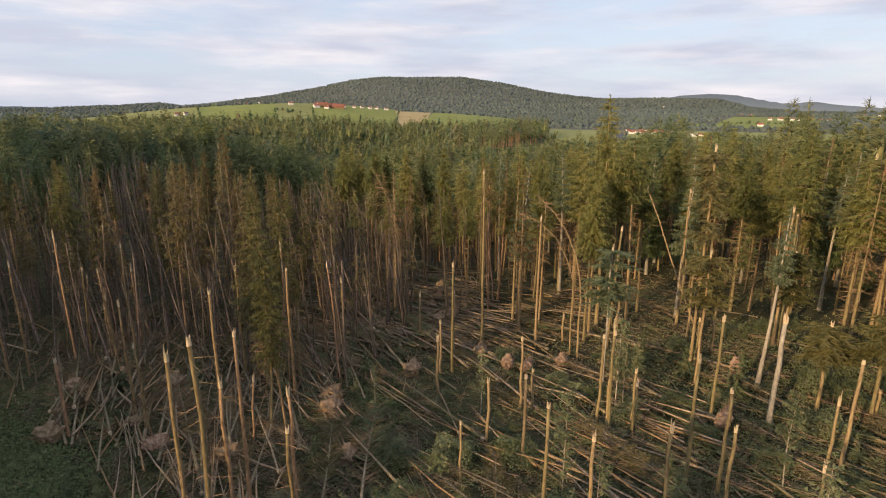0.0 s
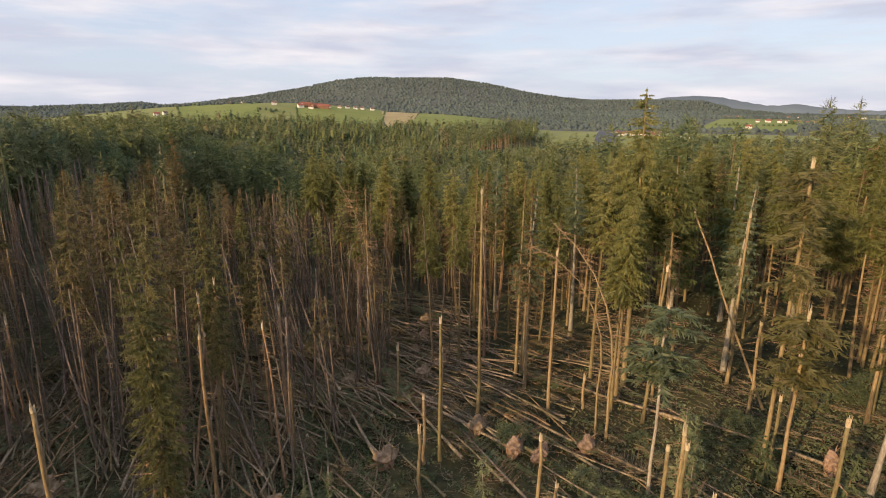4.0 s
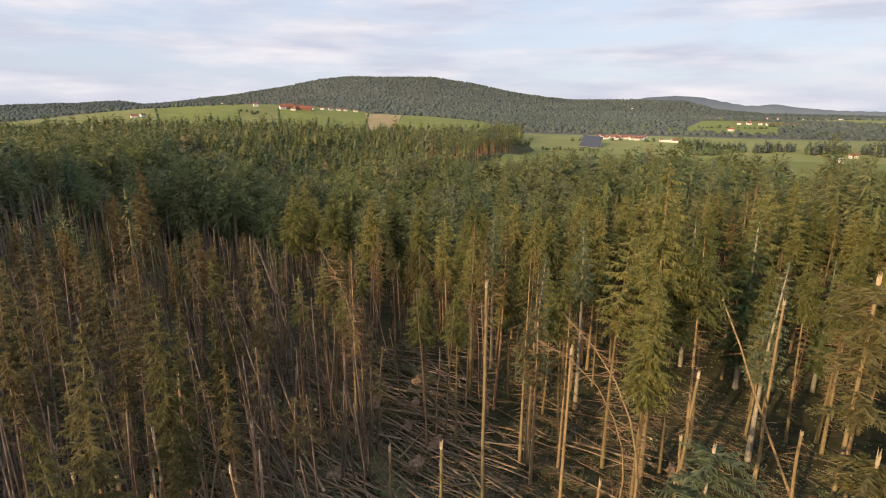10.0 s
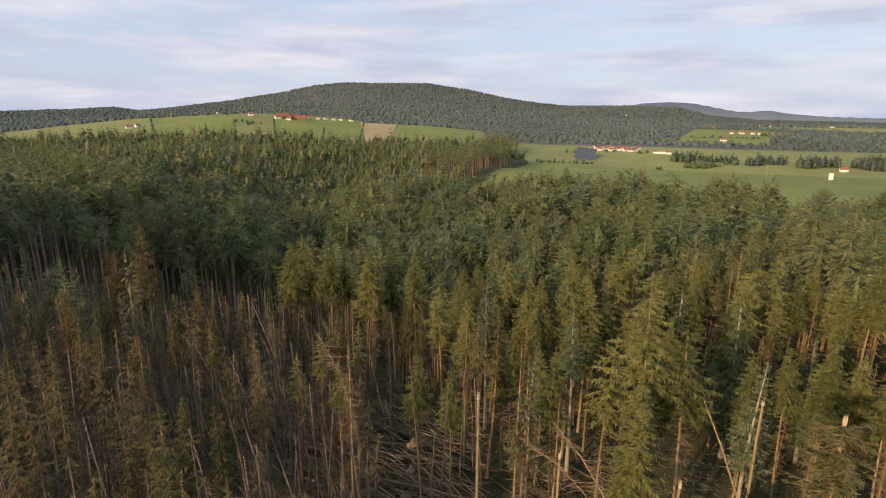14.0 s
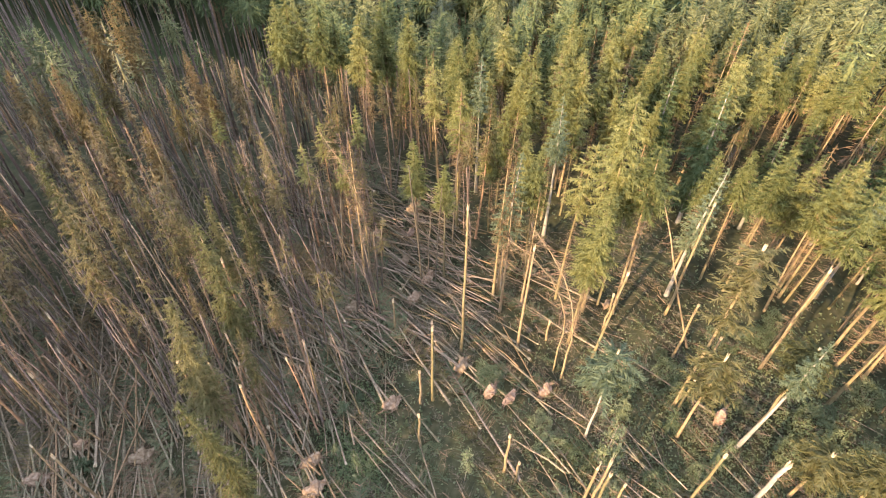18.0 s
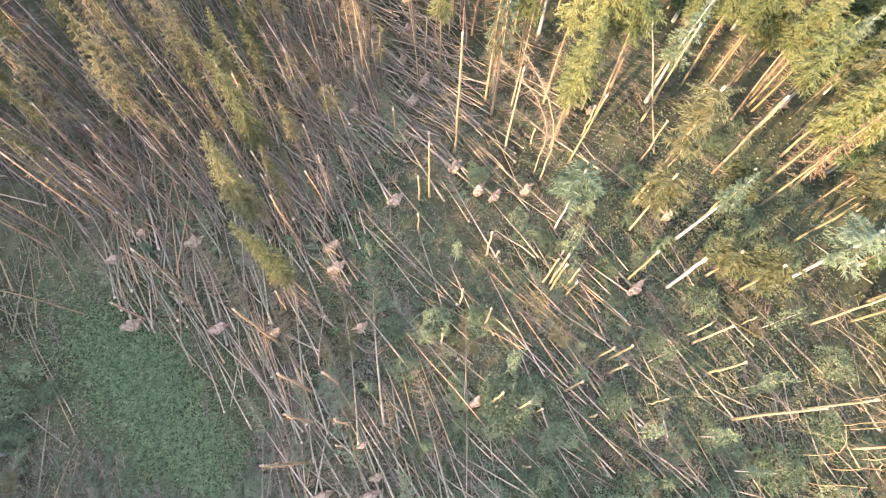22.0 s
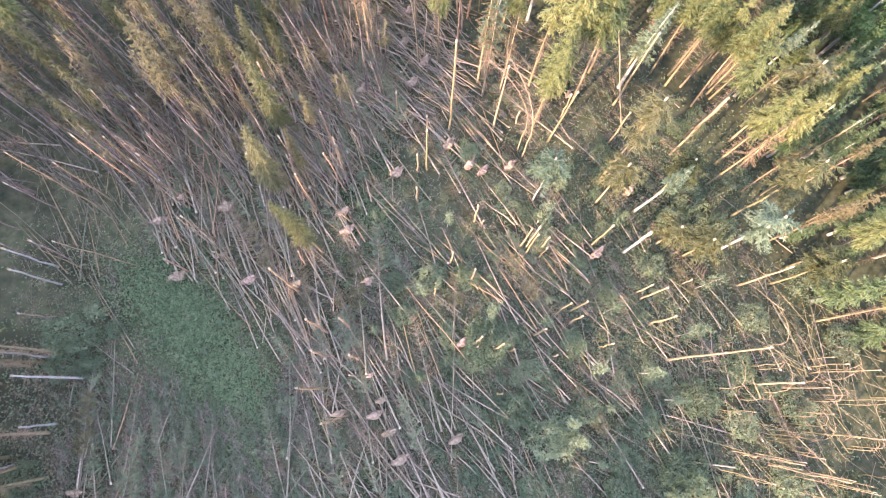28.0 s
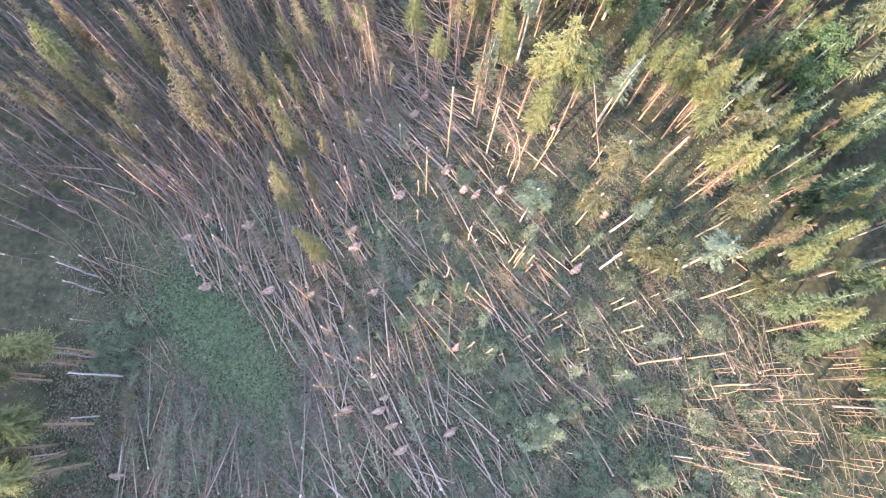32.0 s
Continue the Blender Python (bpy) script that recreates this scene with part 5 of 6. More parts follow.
# thinner poles and broken tops lying across and under the large trunks
r5 = np.random.default_rng(23)
for x0, x1, y0, y1, head, spread, n in ZONES + [(-42, -4, 58, 106, -30, 12, 190), (-54, -30, 44, 78, -34, 12, 80), (-16, 12, 68, 104, -42, 13, 90), (34, 74, -10, 34, -24, 20, 210), (2, 29, 6, 48, -34, 10, 70), (24, 44, 2, 40, -32, 12, 28)]:
    h, h2 = Heap(), Heap()
    for k in range(int(n * (1.3 if y1 == 22 else 2.0 if x1 < 20 else 1.1))):
        x, y, L = r5.uniform(x0, x1), r5.uniform(y0, y1), r5.uniform(5, 18)
        a = radians(head + r5.normal(0, spread * 1.5))
        along = np.linspace(0, L, 5)
        if in_glade(x + along * math.sin(a), y + along * math.cos(a), 1.15).any():
            continue
        ex, ey = x + L * math.sin(a), y + L * math.cos(a)
        za, zb = gz(x, y) + r5.uniform(0.05, 1.6), gz(ex, ey) + r5.uniform(0.05, 1.2)
        p = np.linspace((x, y, za), (ex, ey, zb), 4)
        p[1:3] += r5.normal(0, 0.08, (2, 3))
        g = r5.uniform(0.05, 0.13) if x1 < 60 else r5.uniform(0.035, 0.08)
        (h if k % 3 else h2).add(*tube(p, [g, g * 0.85, g * 0.65, g * 0.35], 5))
    tagged(new("fallen_poles", h.mesh("fallen_poles", LOG, True)), "thin fallen poles tangled under larger trunks", "fallen poles", kind="stuff")
    tagged(new("fallen_poles", h2.mesh("fallen_poles", BARK if x1 < 30 else BARK_PINE, True)), "brown fallen poles with their bark", "fallen poles", kind="stuff")

# ---- undergrowth ----
YOUNG = [(-11.5, 60), (-10.5, 61.5), (0.5, 42.5), (-2.0, 29), (17, 36), (29, 22), (-53, 38), (-48, 40), (-21, 27), (-33, 19), (20, 20), (-7.5, 36), (22.5, 58.5), (27, 55), (24, 61), (31, 52), (12, 22), (36, 14), (33, 11), (40, 13)]
for x, y in YOUNG:
    stand("young", x + r3.normal(0, 0.6), y + r3.normal(0, 0.6), r3.uniform(2.2, 5.0), "young spruces in the undergrowth")
for k in range(70):
    x, y = r3.uniform(-50, 54), r3.uniform(0, 66)
    stand("young", x, y, r3.uniform(1.2, 3.4), "young spruces in the undergrowth")


def leaf_bush(seed):
    r = np.random.default_rng(seed)
    e = thing("shrub", "soft grey green shrub between fallen trunks", "shrub", "shrubs in the windthrow")
    n = 3000
    d = r.normal(size=(n, 3))
    d /= np.linalg.norm(d, axis=1)[:, None]
    d[:, 2] = np.abs(d[:, 2])
    lobes = 1 + 0.28 * np.sin(d[:, 0] * 5 + seed) * np.sin(d[:, 1] * 4)
    c = d * (r.uniform(0.45, 1, n) ** 0.5 * lobes)[:, None] * np.array([1.5, 1.5, 1.7]) + np.array([0, 0, 0.3])
    u, w = r.normal(0, 0.04, (n, 3)), r.normal(0, 0.045, (n, 3))
    v = np.stack([c - u, c + u, c + w * 1.4], 1).reshape(-1, 3)
    part("leaves", mesh_of("leaves", v, np.arange(3 * n).reshape(-1, 3), SHRUB), e)
    b = np.zeros((14, 3))
    v, f = spikes(b, c[:14] * 0.9, np.full(14, 0.04), r)
    twigs("stem_cover", mesh_of("stem_cover", v, f, TWIG), e, "thin brown stems")
    return e


def birch(seed):
    r = np.random.default_rng(seed)
    e = thing("birch_sapling", "thin young birch with sparse yellow green leaves", "tree", "birch saplings")
    p, s = trunk_points(r, 9.0, 0.35)
    p[0, 2] = -0.3
    v, f = tube(p, 0.07 * (1 - 0.85 * s), 6)
    part("trunk", mesh_of("trunk", v, f, BARK_GREY, True), e)
    n = 26
    z = r.uniform(2.2, 8.6, n)
    bs = np.stack([np.interp(z, p[:, 2], p[:, 0]), np.interp(z, p[:, 2], p[:, 1]), z], 1)
    a, L = r.uniform(0, 6.28, n), r.uniform(0.8, 2.0, n) * (1.2 - z / 12)
    tip = bs + np.stack([np.cos(a) * L * 0.7, np.sin(a) * L * 0.7, L * 0.8], 1)
    twigs("branch_cover", mesh_of("branch_cover", *spikes(bs, tip, np.full(n, 0.03), r), TWIG), e, "thin upswept branches")
    m = 420
    k, q = r.integers(0, n, m), r.uniform(0.3, 1.1, (m, 1))
    c = bs[k] * (1 - q) + tip[k] * q + r.normal(0, 0.16, (m, 3))
    u, w = r.normal(0, 0.09, (m, 3)), r.normal(0, 0.09, (m, 3))
    part("leaves", mesh_of("leaves", np.stack([c - u, c + u, c + w * 1.5], 1).reshape(-1, 3), np.arange(3 * m).reshape(-1, 3), SHRUB), e)
    return e


def leafy_tree(seed, h, spread):
    """A broad-leaved tree: forked limbs and clumps of small leaves."""
    r = np.random.default_rng(seed)
    e = thing("broadleaf_tree", "broad leafy green tree at the edge of the windthrow", "tree")
    part("trunk", mesh_of("trunk", *tube([(0, 0, -0.4), (0.1, 0, h * 0.3), (-0.1, 0.1, h * 0.6), (0, 0, h * 0.85)], [0.32, 0.26, 0.18, 0.06], 8), BARK_GREY, True), e)
    m = 46
    d = r.normal(size=(m, 3))
    d /= np.linalg.norm(d, axis=1)[:, None]
    c = d * np.array([spread, spread, h * 0.3]) * r.uniform(0.45, 1.0, (m, 1)) + np.array([0, 0, h * 0.66])
    for k in range(0, m, 4):
        b = np.array([0, 0, h * r.uniform(0.3, 0.6)])
        part("limb", mesh_of("limb", *tube([b, b * 0.4 + c[k] * 0.6 - np.array([0, 0, 0.5]), c[k]], [0.1, 0.06, 0.02], 5), BARK_GREY, True), e)
    n = 230
    p = (c[:, None, :] + r.normal(0, 0.62, (m, n, 3)) * np.array([1, 1, 0.7])).reshape(-1, 3)
    u, w = r.normal(0, 0.11, p.shape), r.normal(0, 0.12, p.shape)
    part("leaves", mesh_of("leaves", np.stack([p - u, p + u, p + w * 1.5], 1).reshape(-1, 3), np.arange(3 * len(p)).reshape(-1, 3), LEAF), e)
    return e


leafy_tree(710, 19, 5.6).matrix_basis = pose(67.5, 78, gz(67.5, 78))
BIRCH = [birch(700), birch(701)]
for k, (x, y, s) in enumerate([(18.4, 52.1, 1.15), (18.9, 51.2, 0.95), (9.6, 37.5, 1.15), (4.0, 52.5, 0.8), (11, 33, 0.9), (27, 37, 1.0), (37, 33, 1.1), (31, 28, 1.0), (-7.5, 54, 0.6), (20.5, 19, 0.9), (41, 40, 1.0), (24, 29, 1.0)]):
    m = Matrix.LocRotScale((x, y, gz(x, y)), Euler((0, 0, 1.3 * k)), (s, s, s))
    if k < 2:
        BIRCH[k].matrix_basis = m
    else:
        sc = BIRCH[k % 2].scale.copy()
        BIRCH[k % 2].scale = (1, 1, 1)
        copy_thing(BIRCH[k % 2], m)
        BIRCH[k % 2].scale = sc

BUSH = [leaf_bush(600 + i) for i in range(3)]
for k, b in enumerate(BUSH):
    b.matrix_basis = pose(-52 + 3 * k, 36 + k, gz(-52 + 3 * k, 36 + k))
for x, y, s in [(26, 12, 1.8), (31, 21, 1.6), (39, 24, 1.9), (45, 28, 1.7), (41, 7, 2.0), (52, 22, 1.7), (57, 10, 2.1), (22, 8, 1.8), (48, 35, 1.6), (16.7, 19.3, 2.3), (35.5, 14, 2.2), (12.7, 23.7, 1.8), (6.7, 44, 1.5), (-4.8, 43.7, 1.4), (49, 12, 2.0), (-52.5, 37.5, 2.3), (-56, 18, 2.0), (21.9, 32.7, 1.5), (8.2, 34.5, 1.8), (60, 31, 1.8), (44, 20, 1.6), (29, 9, 1.7), (17, 53.5, 1.2), (24, 50, 1.3), (35, 44, 1.5), (40, 49, 1.4), (1, 44, 1.6), (9, 33, 2.4), (12, 34.5, 1.5), (6.5, 31, 1.4), (-2.5, 29, 1.2), (19, 20, 2.0), (23, 23, 1.6), (-21, 26, 1.2), (-53, 33, 1.6), (-49, 33, 1.4), (34, 15, 1.8), (37, 12, 1.6), (42, 54, 1.9), (39, 51, 1.6), (46, 49, 1.8), (-5, 13, 1.4), (14, 13, 1.6), (28, 40, 1.2), (24, 45, 1.1), (30, 63, 1.3), (57, 40, 2.2), (50, 57, 1.5)]:
    copy_thing(BUSH[int(r3.integers(3))], Matrix.LocRotScale((x, y, gz(x, y) - 0.1), Euler((0, 0, r3.uniform(0, 6))), (s, s, s * 0.8)))

r8 = np.random.default_rng(61)
for k in range(74):
    x, y = (r8.uniform(-6, 46), r8.uniform(24, 68)) if k < 50 else (r8.uniform(-2, 50), r8.uniform(2, 30))
    q = r8.uniform(0.5, 1.25)
    copy_thing(BUSH[k % 3], Matrix.LocRotScale((x, y, gz(x, y) - 0.1), Euler((0, 0, r8.uniform(0, 6))), (q * r8.uniform(1, 1.7), q, q * 0.75)))


# green ground plants: tufts of three blades, thick on the open glades
def tufts(name, label, n, glades, mat, size, seed):
    r = np.random.default_rng(seed)
    x, y = [], []
    tot = sum(g[4] for g in glades)
    for gx0, gy0, sx, sy, wt in glades:
        m = int(n * wt / tot)
        x.append(r.normal(gx0, sx, m) if sx < 40 else r.uniform(gx0 - sx, gx0 + sx, m))
        y.append(r.normal(gy0, sy, m) if sx < 40 else r.uniform(gy0 - sy, gy0 + sy, m))
    x, y = np.concatenate(x), np.concatenate(y)
    b = np.stack([x, y, ground_z(x, y)], 1)
    k = len(x)
    h = Heap()
    for q in range(3):
        a = r.uniform(0, 6.28, k)
        L = size * r.uniform(0.5, 1.2, k)
        side = np.stack([-np.sin(a), np.cos(a), np.zeros(k)], 1) * (0.32 * L)[:, None]
        tip = b + np.stack([np.cos(a) * L * 0.8, np.sin(a) * L * 0.8, L * r.uniform(0.25, 0.9, k)], 1)
        mid = (b + tip) / 2 + np.array([0, 0, 0.12])
        v = np.stack([b, mid + side, tip, mid - side], 1).reshape(-1, 3)
        h.add(v, np.arange(4 * k).reshape(-1, 4))
    tagged(new(name, h.mesh(name, mat)), label, "undergrowth", kind="stuff")


tufts("grass", "lush green grass and ferns on the open glade", 22000, [(-43, 46.5, 4.2, 3.6, 1.4), (-38, 41.5, 4.2, 4.0, 2.2), (-34, 36.5, 4.0, 4.2, 2.4), (-29.5, 30, 4.0, 4.2, 2.2), (-26, 23.5, 4.2, 4.4, 1.8), (-23, 16, 4.5, 4.5, 1.1), (-9, 51, 2.2, 8, 1.8), (-7, 58, 2, 4, 0.7)], GRASS, 0.30, 31)
tufts("undergrowth", "low green bilberry and bramble cover", 34000, [(2, 50, 56, 56, 1), (40, 22, 9, 13, 0.5), (16, 20, 10, 10, 0.3), (40, 57, 9, 7, 0.3), (26, 46, 12, 12, 0.6), (-6, 88, 7, 10, 0.12), (-52, 38, 4, 8, 0.08), (-57, 24, 4, 12, 0.2), (-40, 12, 11, 9, 0.3), (64, 6, 8, 12, 0.1)], SHRUB, 0.30, 32)

# stripped twigs and broken branches lying everywhere
r4 = np.random.default_rng(41)
N = 16000
x, y = r4.uniform(-60, 58, N), r4.uniform(-6, 128, N)
x[:3500], y[:3500] = r4.uniform(-58, -12, 3500), r4.uniform(-6, 32, 3500)
w = (in_clearing(x, y) | (x < -50)) & ~(in_glade(x, y) & (r4.random(N) < 0.92))
x, y = x[w], y[w]
n = len(x)
hd = np.radians(np.where(x < -16, -22, -36) + r4.normal(0, 28, n))
L = r4.uniform(1.2, 3.6, n)
z0 = ground_z(x, y) + r4.uniform(0.05, 0.7, n)
fw = np.stack([np.sin(hd), np.cos(hd), r4.normal(0, 0.12, n)], 1)
sd = np.stack([np.cos(hd), -np.sin(hd), np.zeros(n)], 1)
b = np.stack([x, y, z0], 1)
for mat, lab, sel in ((TWIG, "grey brown broken branches littering the ground", r4.random(n) < 0.75), (TWIG_BROWN, "rusty brown broken branches littering the ground", None)):
    sel = sel if sel is not None else ~last_sel
    last_sel = sel
    h = Heap()
    B, T = b[sel], b[sel] + fw[sel] * L[sel][:, None]
    h.add(*spikes(B, T, np.full(len(B), 0.024), r4))
    for q in range(5):
        f = r4.uniform(0.15, 0.95, (len(B), 1))
        P = B * (1 - f) + T * f
        sg = r4.choice([-1, 1], (len(B), 1))
        Q = P + (sd[sel] * sg * 0.8 + fw[sel] * 0.45) * (L[sel][:, None] * r4.uniform(0.15, 0.38, (len(B), 1))) + np.array([0, 0, 0.08])
        h.add(*spikes(P, Q, np.full(len(B), 0.016), r4))
    tagged(new("branch_litter", h.mesh("branch_litter", mat)), lab, "branches", kind="stuff")


# flattened crowns: needle sprays ribbed like fishbones, still grey green
M = 2300
x, y = r4.uniform(-58, 40, M), r4.uniform(-6, 100, M)
x[:600], y[:600] = r4.uniform(-14, 34, 600), r4.uniform(2, 50, 600)
x[600:1500], y[600:1500] = r4.uniform(-62, -14, 900), r4.uniform(-6, 30, 900)
w = in_clearing(x, y) & ~in_glade(x, y)
x, y = x[w], y[w]
hd = np.radians(np.where(x < -16, -24, -36) + r4.normal(0, 16, len(x)))
L = r4.uniform(2.5, 5.5, len(x))[:, None]
fw = np.stack([np.sin(hd), np.cos(hd), np.zeros(len(x))], 1)
sd = np.stack([np.cos(hd), -np.sin(hd), np.zeros(len(x))], 1)
B = np.stack([x, y, ground_z(x, y) + r4.uniform(0.3, 1.0, len(x))], 1)
T = B + fw * L + np.array([0, 0, 1.0]) * (ground_z(x + fw[:, 0] * L[:, 0], y + fw[:, 1] * L[:, 0]) - ground_z(x, y))[:, None]
for mat, lab, sel in ((SHRUB, "grey green flattened crowns of fallen spruces", np.arange(len(x)) % 5 < 3), (TWIG, "bare grey flattened crowns of fallen spruces", np.arange(len(x)) % 5 >= 3)):
    h = Heap()
    h.add(*spikes(B[sel], T[sel], np.full(sel.sum(), 0.05), r4))
    for q in np.linspace(0.05, 0.95, 16):
        for sg in (-1, 1):
            f = q + r4.normal(0, 0.02, (sel.sum(), 1))
            P = B[sel] * (1 - f) + T[sel] * f
            Q = P + (sd[sel] * sg * 0.85 + fw[sel] * 0.6) * (L[sel] * (0.34 - 0.28 * q) * r4.uniform(0.6, 1.2, f.shape)) - np.array([0, 0, 0.15])
            h.add(*spikes(P, Q, np.full(len(P), 0.036 if mat is SHRUB else 0.024), r4))
    tagged(new("crown_litter", h.mesh("crown_litter", mat)), lab, "branches", kind="stuff")


# kinds that were not called for
for ks in KINDS.values():
    for k in ks:
        if k not in used:
            for o in (*k.children_recursive, k):
                bpy.data.objects.remove(o)


# ---- farms and villages ----
def box(x0, x1, y0, y1, z0, z1):
    v = np.array([(x, y, z) for z in (z0, z1) for y in (y0, y1) for x in (x0, x1)], float)
    return v, np.array([(0, 2, 3, 1), (4, 5, 7, 6), (0, 1, 5, 4), (2, 6, 7, 3), (0, 4, 6, 2), (1, 3, 7, 5)])


def house_kind(name, label, lx, ly, eave, ridge, wall_mat, roof_mat, rows, cols):
    e = thing(name, label, "house")
    h = Heap()
    h.add(*box(-lx / 2, lx / 2, -ly / 2, ly / 2, -2.0, eave))
    h.add(np.array([(-lx / 2, -ly / 2, eave), (-lx / 2, ly / 2, eave), (-lx / 2, 0, ridge), (lx / 2, -ly / 2, eave), (lx / 2, ly / 2, eave), (lx / 2, 0, ridge)]), np.array([(0, 1, 2), (3, 5, 4)]))
    part("wall", h.mesh("wall", wall_mat), e)
    o = 0.7
    k = (ridge - eave) / (ly / 2)
    for sgn in (-1, 1):
        lo = np.array([(-lx / 2 - o, sgn * (ly / 2 + o), eave - o * k), (lx / 2 + o, sgn * (ly / 2 + o), eave - o * k), (lx / 2 + o, 0, ridge), (-lx / 2 - o, 0, ridge)])
        v = np.vstack([lo, lo + np.array([0, 0, 0.25])])
        part("roof", mesh_of("roof", v, np.array([(0, 1, 2, 3), (7, 6, 5, 4), (0, 4, 5, 1), (1, 5, 6, 2), (2, 6, 7, 3), (3, 7, 4, 0)]), roof_mat), e)
    part("chimney", mesh_of("chimney", *box(lx * 0.2, lx * 0.2 + 0.7, -0.35, 0.35, ridge - 1.2, ridge + 1.0), wall_mat), e)
    wm = mesh_of("window", *box(-0.55, 0.55, -0.05, 0.05, -0.7, 0.7), PANE)
    for i in range(rows):
        for j in range(cols):
            part("window", wm, e).location = (-lx / 2 + (j + 0.5) * lx / cols, -ly / 2 - 0.03, 1.6 + 2.8 * i)
    return e


HOUSES = [house_kind("farmhouse", "white farmhouse with a red tiled gable roof", 15, 10, 5.6, 9.6, PLASTER, ROOF_RED, 2, 5),
          house_kind("barn", "long barn with a red tiled roof", 26, 12, 5.0, 10.0, TIMBER, ROOF_RED, 1, 4),
          house_kind("house", "white house with a brown roof", 12, 9, 5.4, 8.8, PLASTER, ROOF_DARK, 2, 4),
          house_kind("hall", "long low white hall with a grey roof", 30, 12, 5.0, 6.6, PLASTER, GRAVEL, 1, 6)]
# azimuth, distance, kind, turn
SITES_A = [(-15.5, 1215, 2, 10), (-13.0, 1180, 0, 20), (-12.5, 1195, 1, 5), (-12.0, 1170, 0, -15), (-11.4, 1190, 1, 30), (-10.8, 1180, 1, -8), (-10.3, 1200, 0, 12), (-9.2, 1210, 2, 0), (-8.4, 1215, 2, 25), (-7.6, 1215, 2, 10), (-6.9, 1220, 2, -20),
           (-18.4, 1330, 2, 40), (-19.6, 1330, 0, 15), (-20.4, 1320, 2, 5), (-26.0, 1080, 0, 10), (-25.3, 1090, 2, 30), (-5.9, 1215, 2, 15)]
SITES_B = [(19.4, 845, 0, 15), (20.0, 855, 2, -10), (20.5, 840, 0, 20), (21.2, 850, 0, 0), (21.8, 840, 2, 35), (22.3, 835, 0, 10), (22.8, 860, 2, -15), (25.2, 820, 3, 5), (26.4, 770, 2, 20), (19.0, 880, 0, 40), (19.7, 872, 2, 15), (20.3, 875, 0, -20), (21.0, 872, 2, 30), (21.5, 866, 0, 12), (22.1, 872, 2, 5), (24.6, 822, 2, 8), (25.8, 818, 0, 3), (26.9, 770, 2, -12), (21.6, 3180, 3, 0), (22.0, 3190, 3, 20),
           (39.8, 720, 0, 15), (22.6, 842, 0, 25), (23.2, 838, 3, 12), (20.8, 862, 0, 60), (18.6, 858, 2, 20), (23.0, 872, 0, -30)]
SITES_C = [(31.0, 1330, 2, 0), (31.8, 1340, 0, 20), (32.7, 1350, 2, -10), (33.3, 1340, 2, 30), (34.0, 1350, 0, 5), (34.8, 1340, 2, 10), (35.4, 1350, 2, 10), (30.4, 1120, 0, 10), (36.0, 2250, 3, 0), (36.8, 2250, 2, 20), (37.6, 2260, 0, -10), (38.5, 2250, 3, 15), (39.4, 2260, 2, 0),
           (34.0, 2240, 2, 5), (33.2, 2250, 0, 0), (29.3, 1640, 2, 0), (28.6, 1660, 2, 0)]
first = set()
for a, d, k, turn in SITES_A + SITES_B + SITES_C:
    x, y = pol(a, d)
    m = pose(x, y, gz(x, y) + 0.3, 0, 0, turn - a) @ Matrix.Scale((0.62 if k in (0, 2) else 0.5) if d < 1000 else (0.8 if k in (0, 2, 3) else 0.95), 4)
    if k in first:
        copy_thing(HOUSES[k], m)["group"] = "farms and village houses"
    else:
        first.add(k)
        HOUSES[k].matrix_basis = m
        HOUSES[k]["group"] = "farms and village houses"

# hedges and bushes on the meadows
r6 = np.random.default_rng(77)
for a, d, n, tall in [(16.6, 800, 3, 6), (17.2, 815, 2, 5), (27.4, 700, 4, 7), (28.2, 705, 5, 8), (29.0, 700, 5, 8), (29.7, 712, 4, 6), (25.0, 660, 3, 4), (31.0, 735, 4, 7), (-16.2, 1130, 5, 6), (-15.2, 1110, 4, 6), (-4.6, 835, 4, 8), (-3.4, 850, 4, 7), (33.5, 1290, 4, 9), (35.2, 1270, 5, 8), (20.8, 825, 2, 5), (23.6, 820, 3, 6)]:
    hp, x, y = Heap(), *pol(a, d)
    for k in range(n):
        v, t = far_tree(900 + 7 * k + n, tall * r6.uniform(0.6, 1.1), 0.1, tall * 0.5, 30, 1.6, 0.35, 8, 4)
        dx, dy = r6.normal(0, 7), r6.normal(0, 3)
        hp.add(v + np.array([dx, dy, gz(x + dx, y + dy) - gz(x, y)]), [t])
    e = thing("hedge", "dark green hedge bushes on a meadow", "hedge", "hedges on the meadows")
    part("crown", hp.mesh("hedge_crown", FAR_C), e)
    e.location = (x, y, gz(x, y) + 0.3)

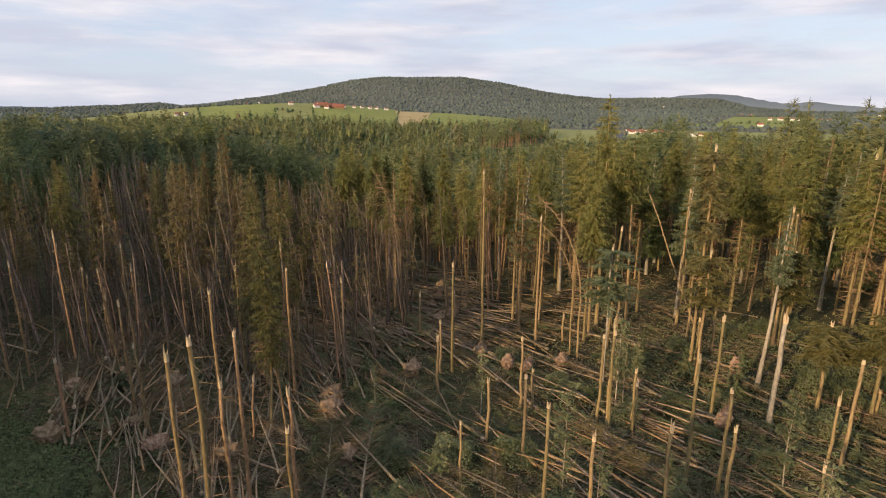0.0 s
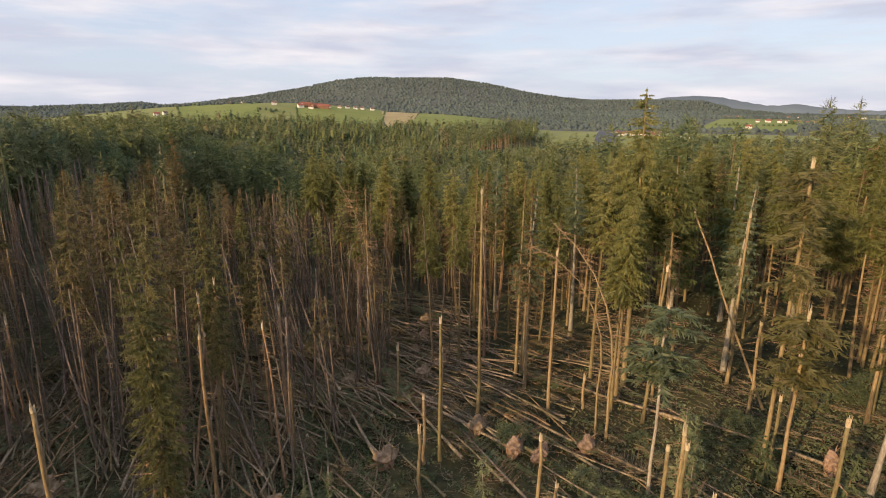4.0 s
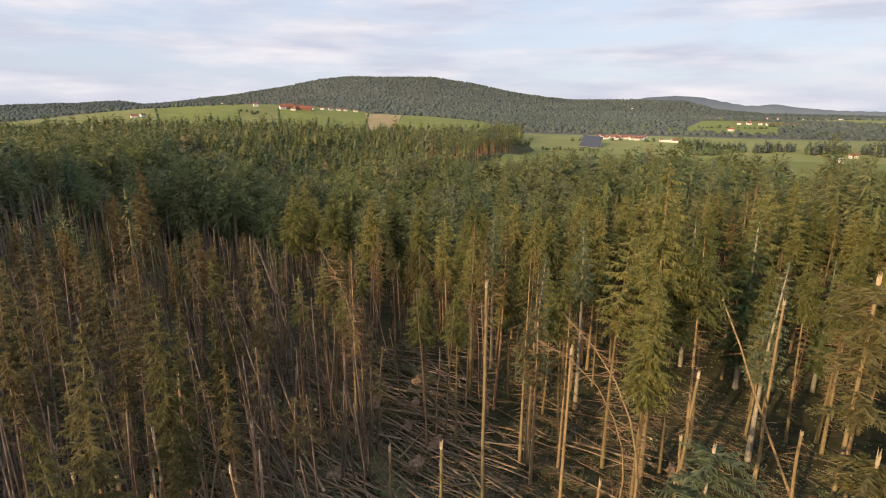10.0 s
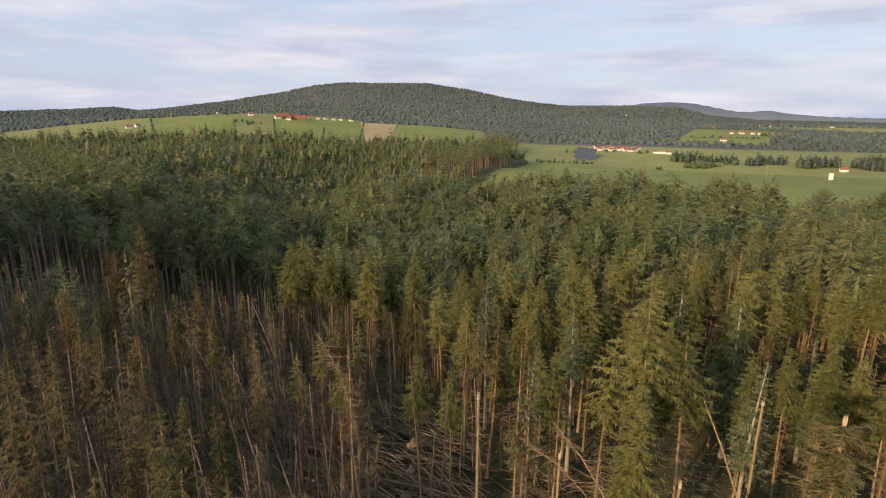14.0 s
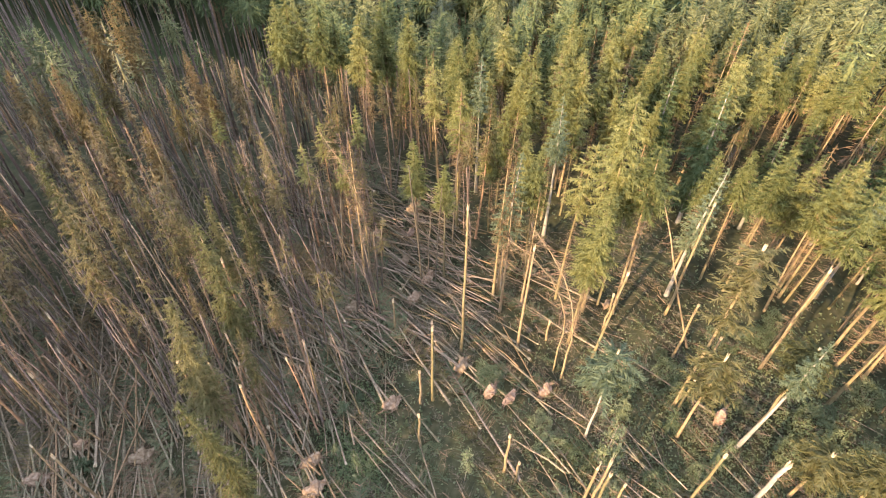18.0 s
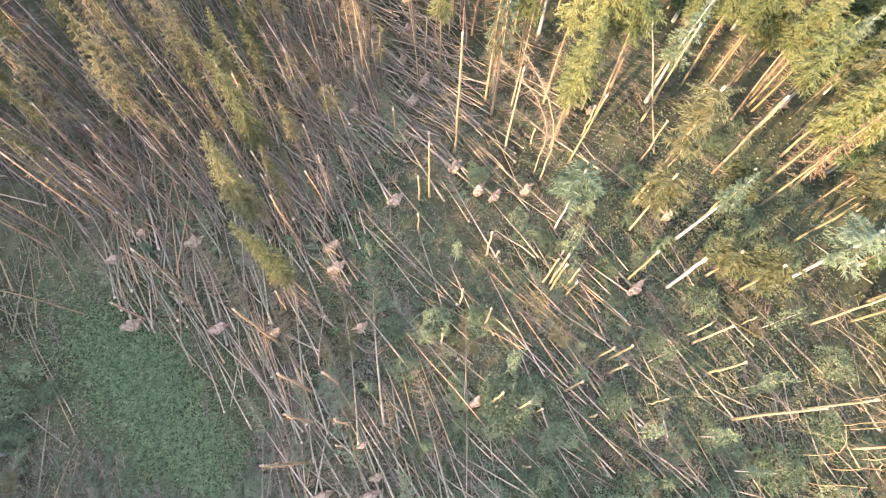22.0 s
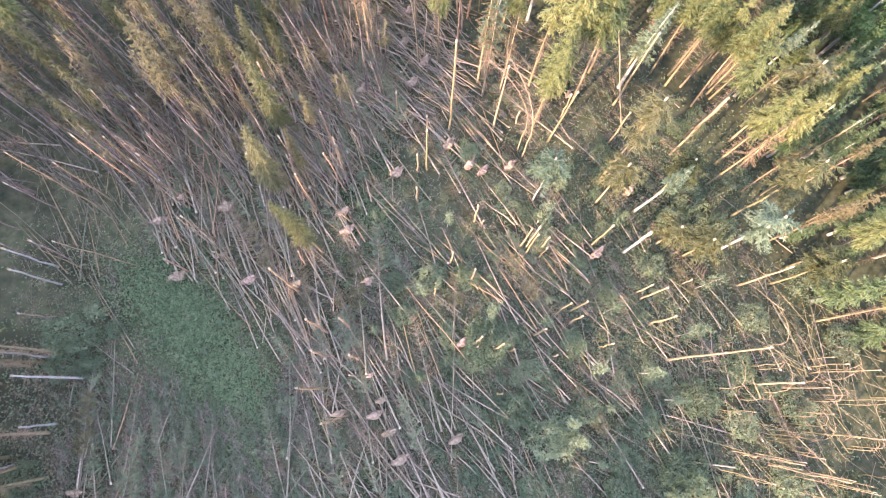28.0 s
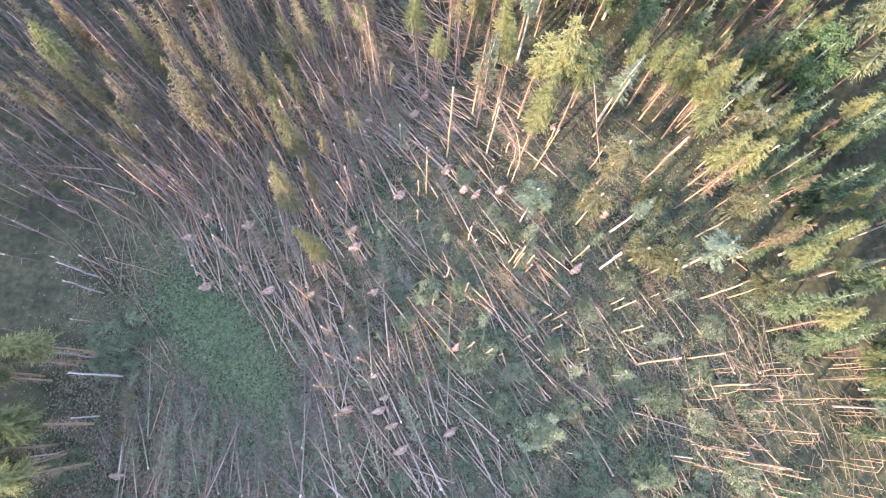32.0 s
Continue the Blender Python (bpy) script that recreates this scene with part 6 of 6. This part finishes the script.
# tree rows along the field boundaries
for a0, d0, a1, d1, tall in [(-24, 890, -24.2, 1190, 7), (-17, 880, -17.1, 1150, 6), (-13.4, 860, -13.4, 1180, 7), (-9, 850, -8.6, 1080, 6), (-5.4, 800, -4.6, 1180, 7), (-23.5, 930, -17.5, 905, 6), (-3, 905, 3, 880, 8), (27.5, 1180, 33.5, 1210, 7), (13, 700, 19, 690, 5)]:
    hp, n = Heap(), 16
    x0, y0 = pol(a0, d0)
    for k in range(n):
        x, y = pol(a0 + (a1 - a0) * (k + r6.uniform(0, 0.9)) / n, d0 + (d1 - d0) * (k + r6.uniform(0, 0.9)) / n)
        v, t = far_tree(960 + k, tall * r6.uniform(0.35, 1.1), 0.05, tall * 0.45, 16, 1.5, 0.35, 6, 3)
        hp.add(v + np.array([x - x0, y - y0, gz(x, y) - gz(x0, y0)]), [t])
    e = thing("hedge", "uneven row of dark trees along a field boundary", "hedge", "hedges on the meadows")
    part("crown", hp.mesh("hedge_crown", FAR_C), e)
    e.location = (x0, y0, gz(x0, y0) + 0.3)

# solar field at the edge of the meadow
x, y = pol(18.0, 745)
solar = thing("solar_array", "slanting rows of dark blue solar panels on a meadow", "solar panels")
pm = mesh_of("solar_panel", *box(-13, 13, -1.25, 1.25, -0.05, 0.05), SOLAR)
sm = mesh_of("support", *box(-13.2, 13.2, -0.12, 0.12, -1.3, 0.7), PLASTER)
for k in range(9):
    part("solar_panel", pm, solar).matrix_basis = pose(0.5 * k - 2, (k - 4) * 4.4, 1.6 + 1.3 * k, 48, 5, 0)
    part("support", sm, solar).matrix_basis = pose(0.5 * k - 2, (k - 4) * 4.4 + 0.7, 1.4 + 1.3 * k, 0, 5, 0)
solar.matrix_basis = pose(x, y, gz(x, y) + 0.3, 0, 0, -18)
x, y = pol(34.2, 640)
pole = thing("utility_pole", "thin pale wooden pole on the meadow", "pole")
part("shaft", mesh_of("shaft", *tube([(0, 0, -0.5), (0, 0, 5), (0, 0, 11)], [0.22, 0.2, 0.16], 7), GRAVEL, True), pole)
part("crossarm", mesh_of("crossarm", *box(-1.1, 1.1, -0.1, 0.1, 10.2, 10.45), GRAVEL), pole)
pole.matrix_basis = pose(x, y, gz(x, y) + 0.3)
# small tower-like shed by the track
x, y = pol(39.0, 640)
shed = thing("shed", "narrow pale shed beside the field track", "shed")
part("wall", mesh_of("wall", *box(-1.4, 1.4, -1.4, 1.4, -1, 7), PLASTER), shed)
part("roof", mesh_of("roof", *box(-1.7, 1.7, -1.7, 1.7, 7.02, 7.4), ROOF_DARK), shed)
shed.matrix_basis = pose(x, y, gz(x, y))
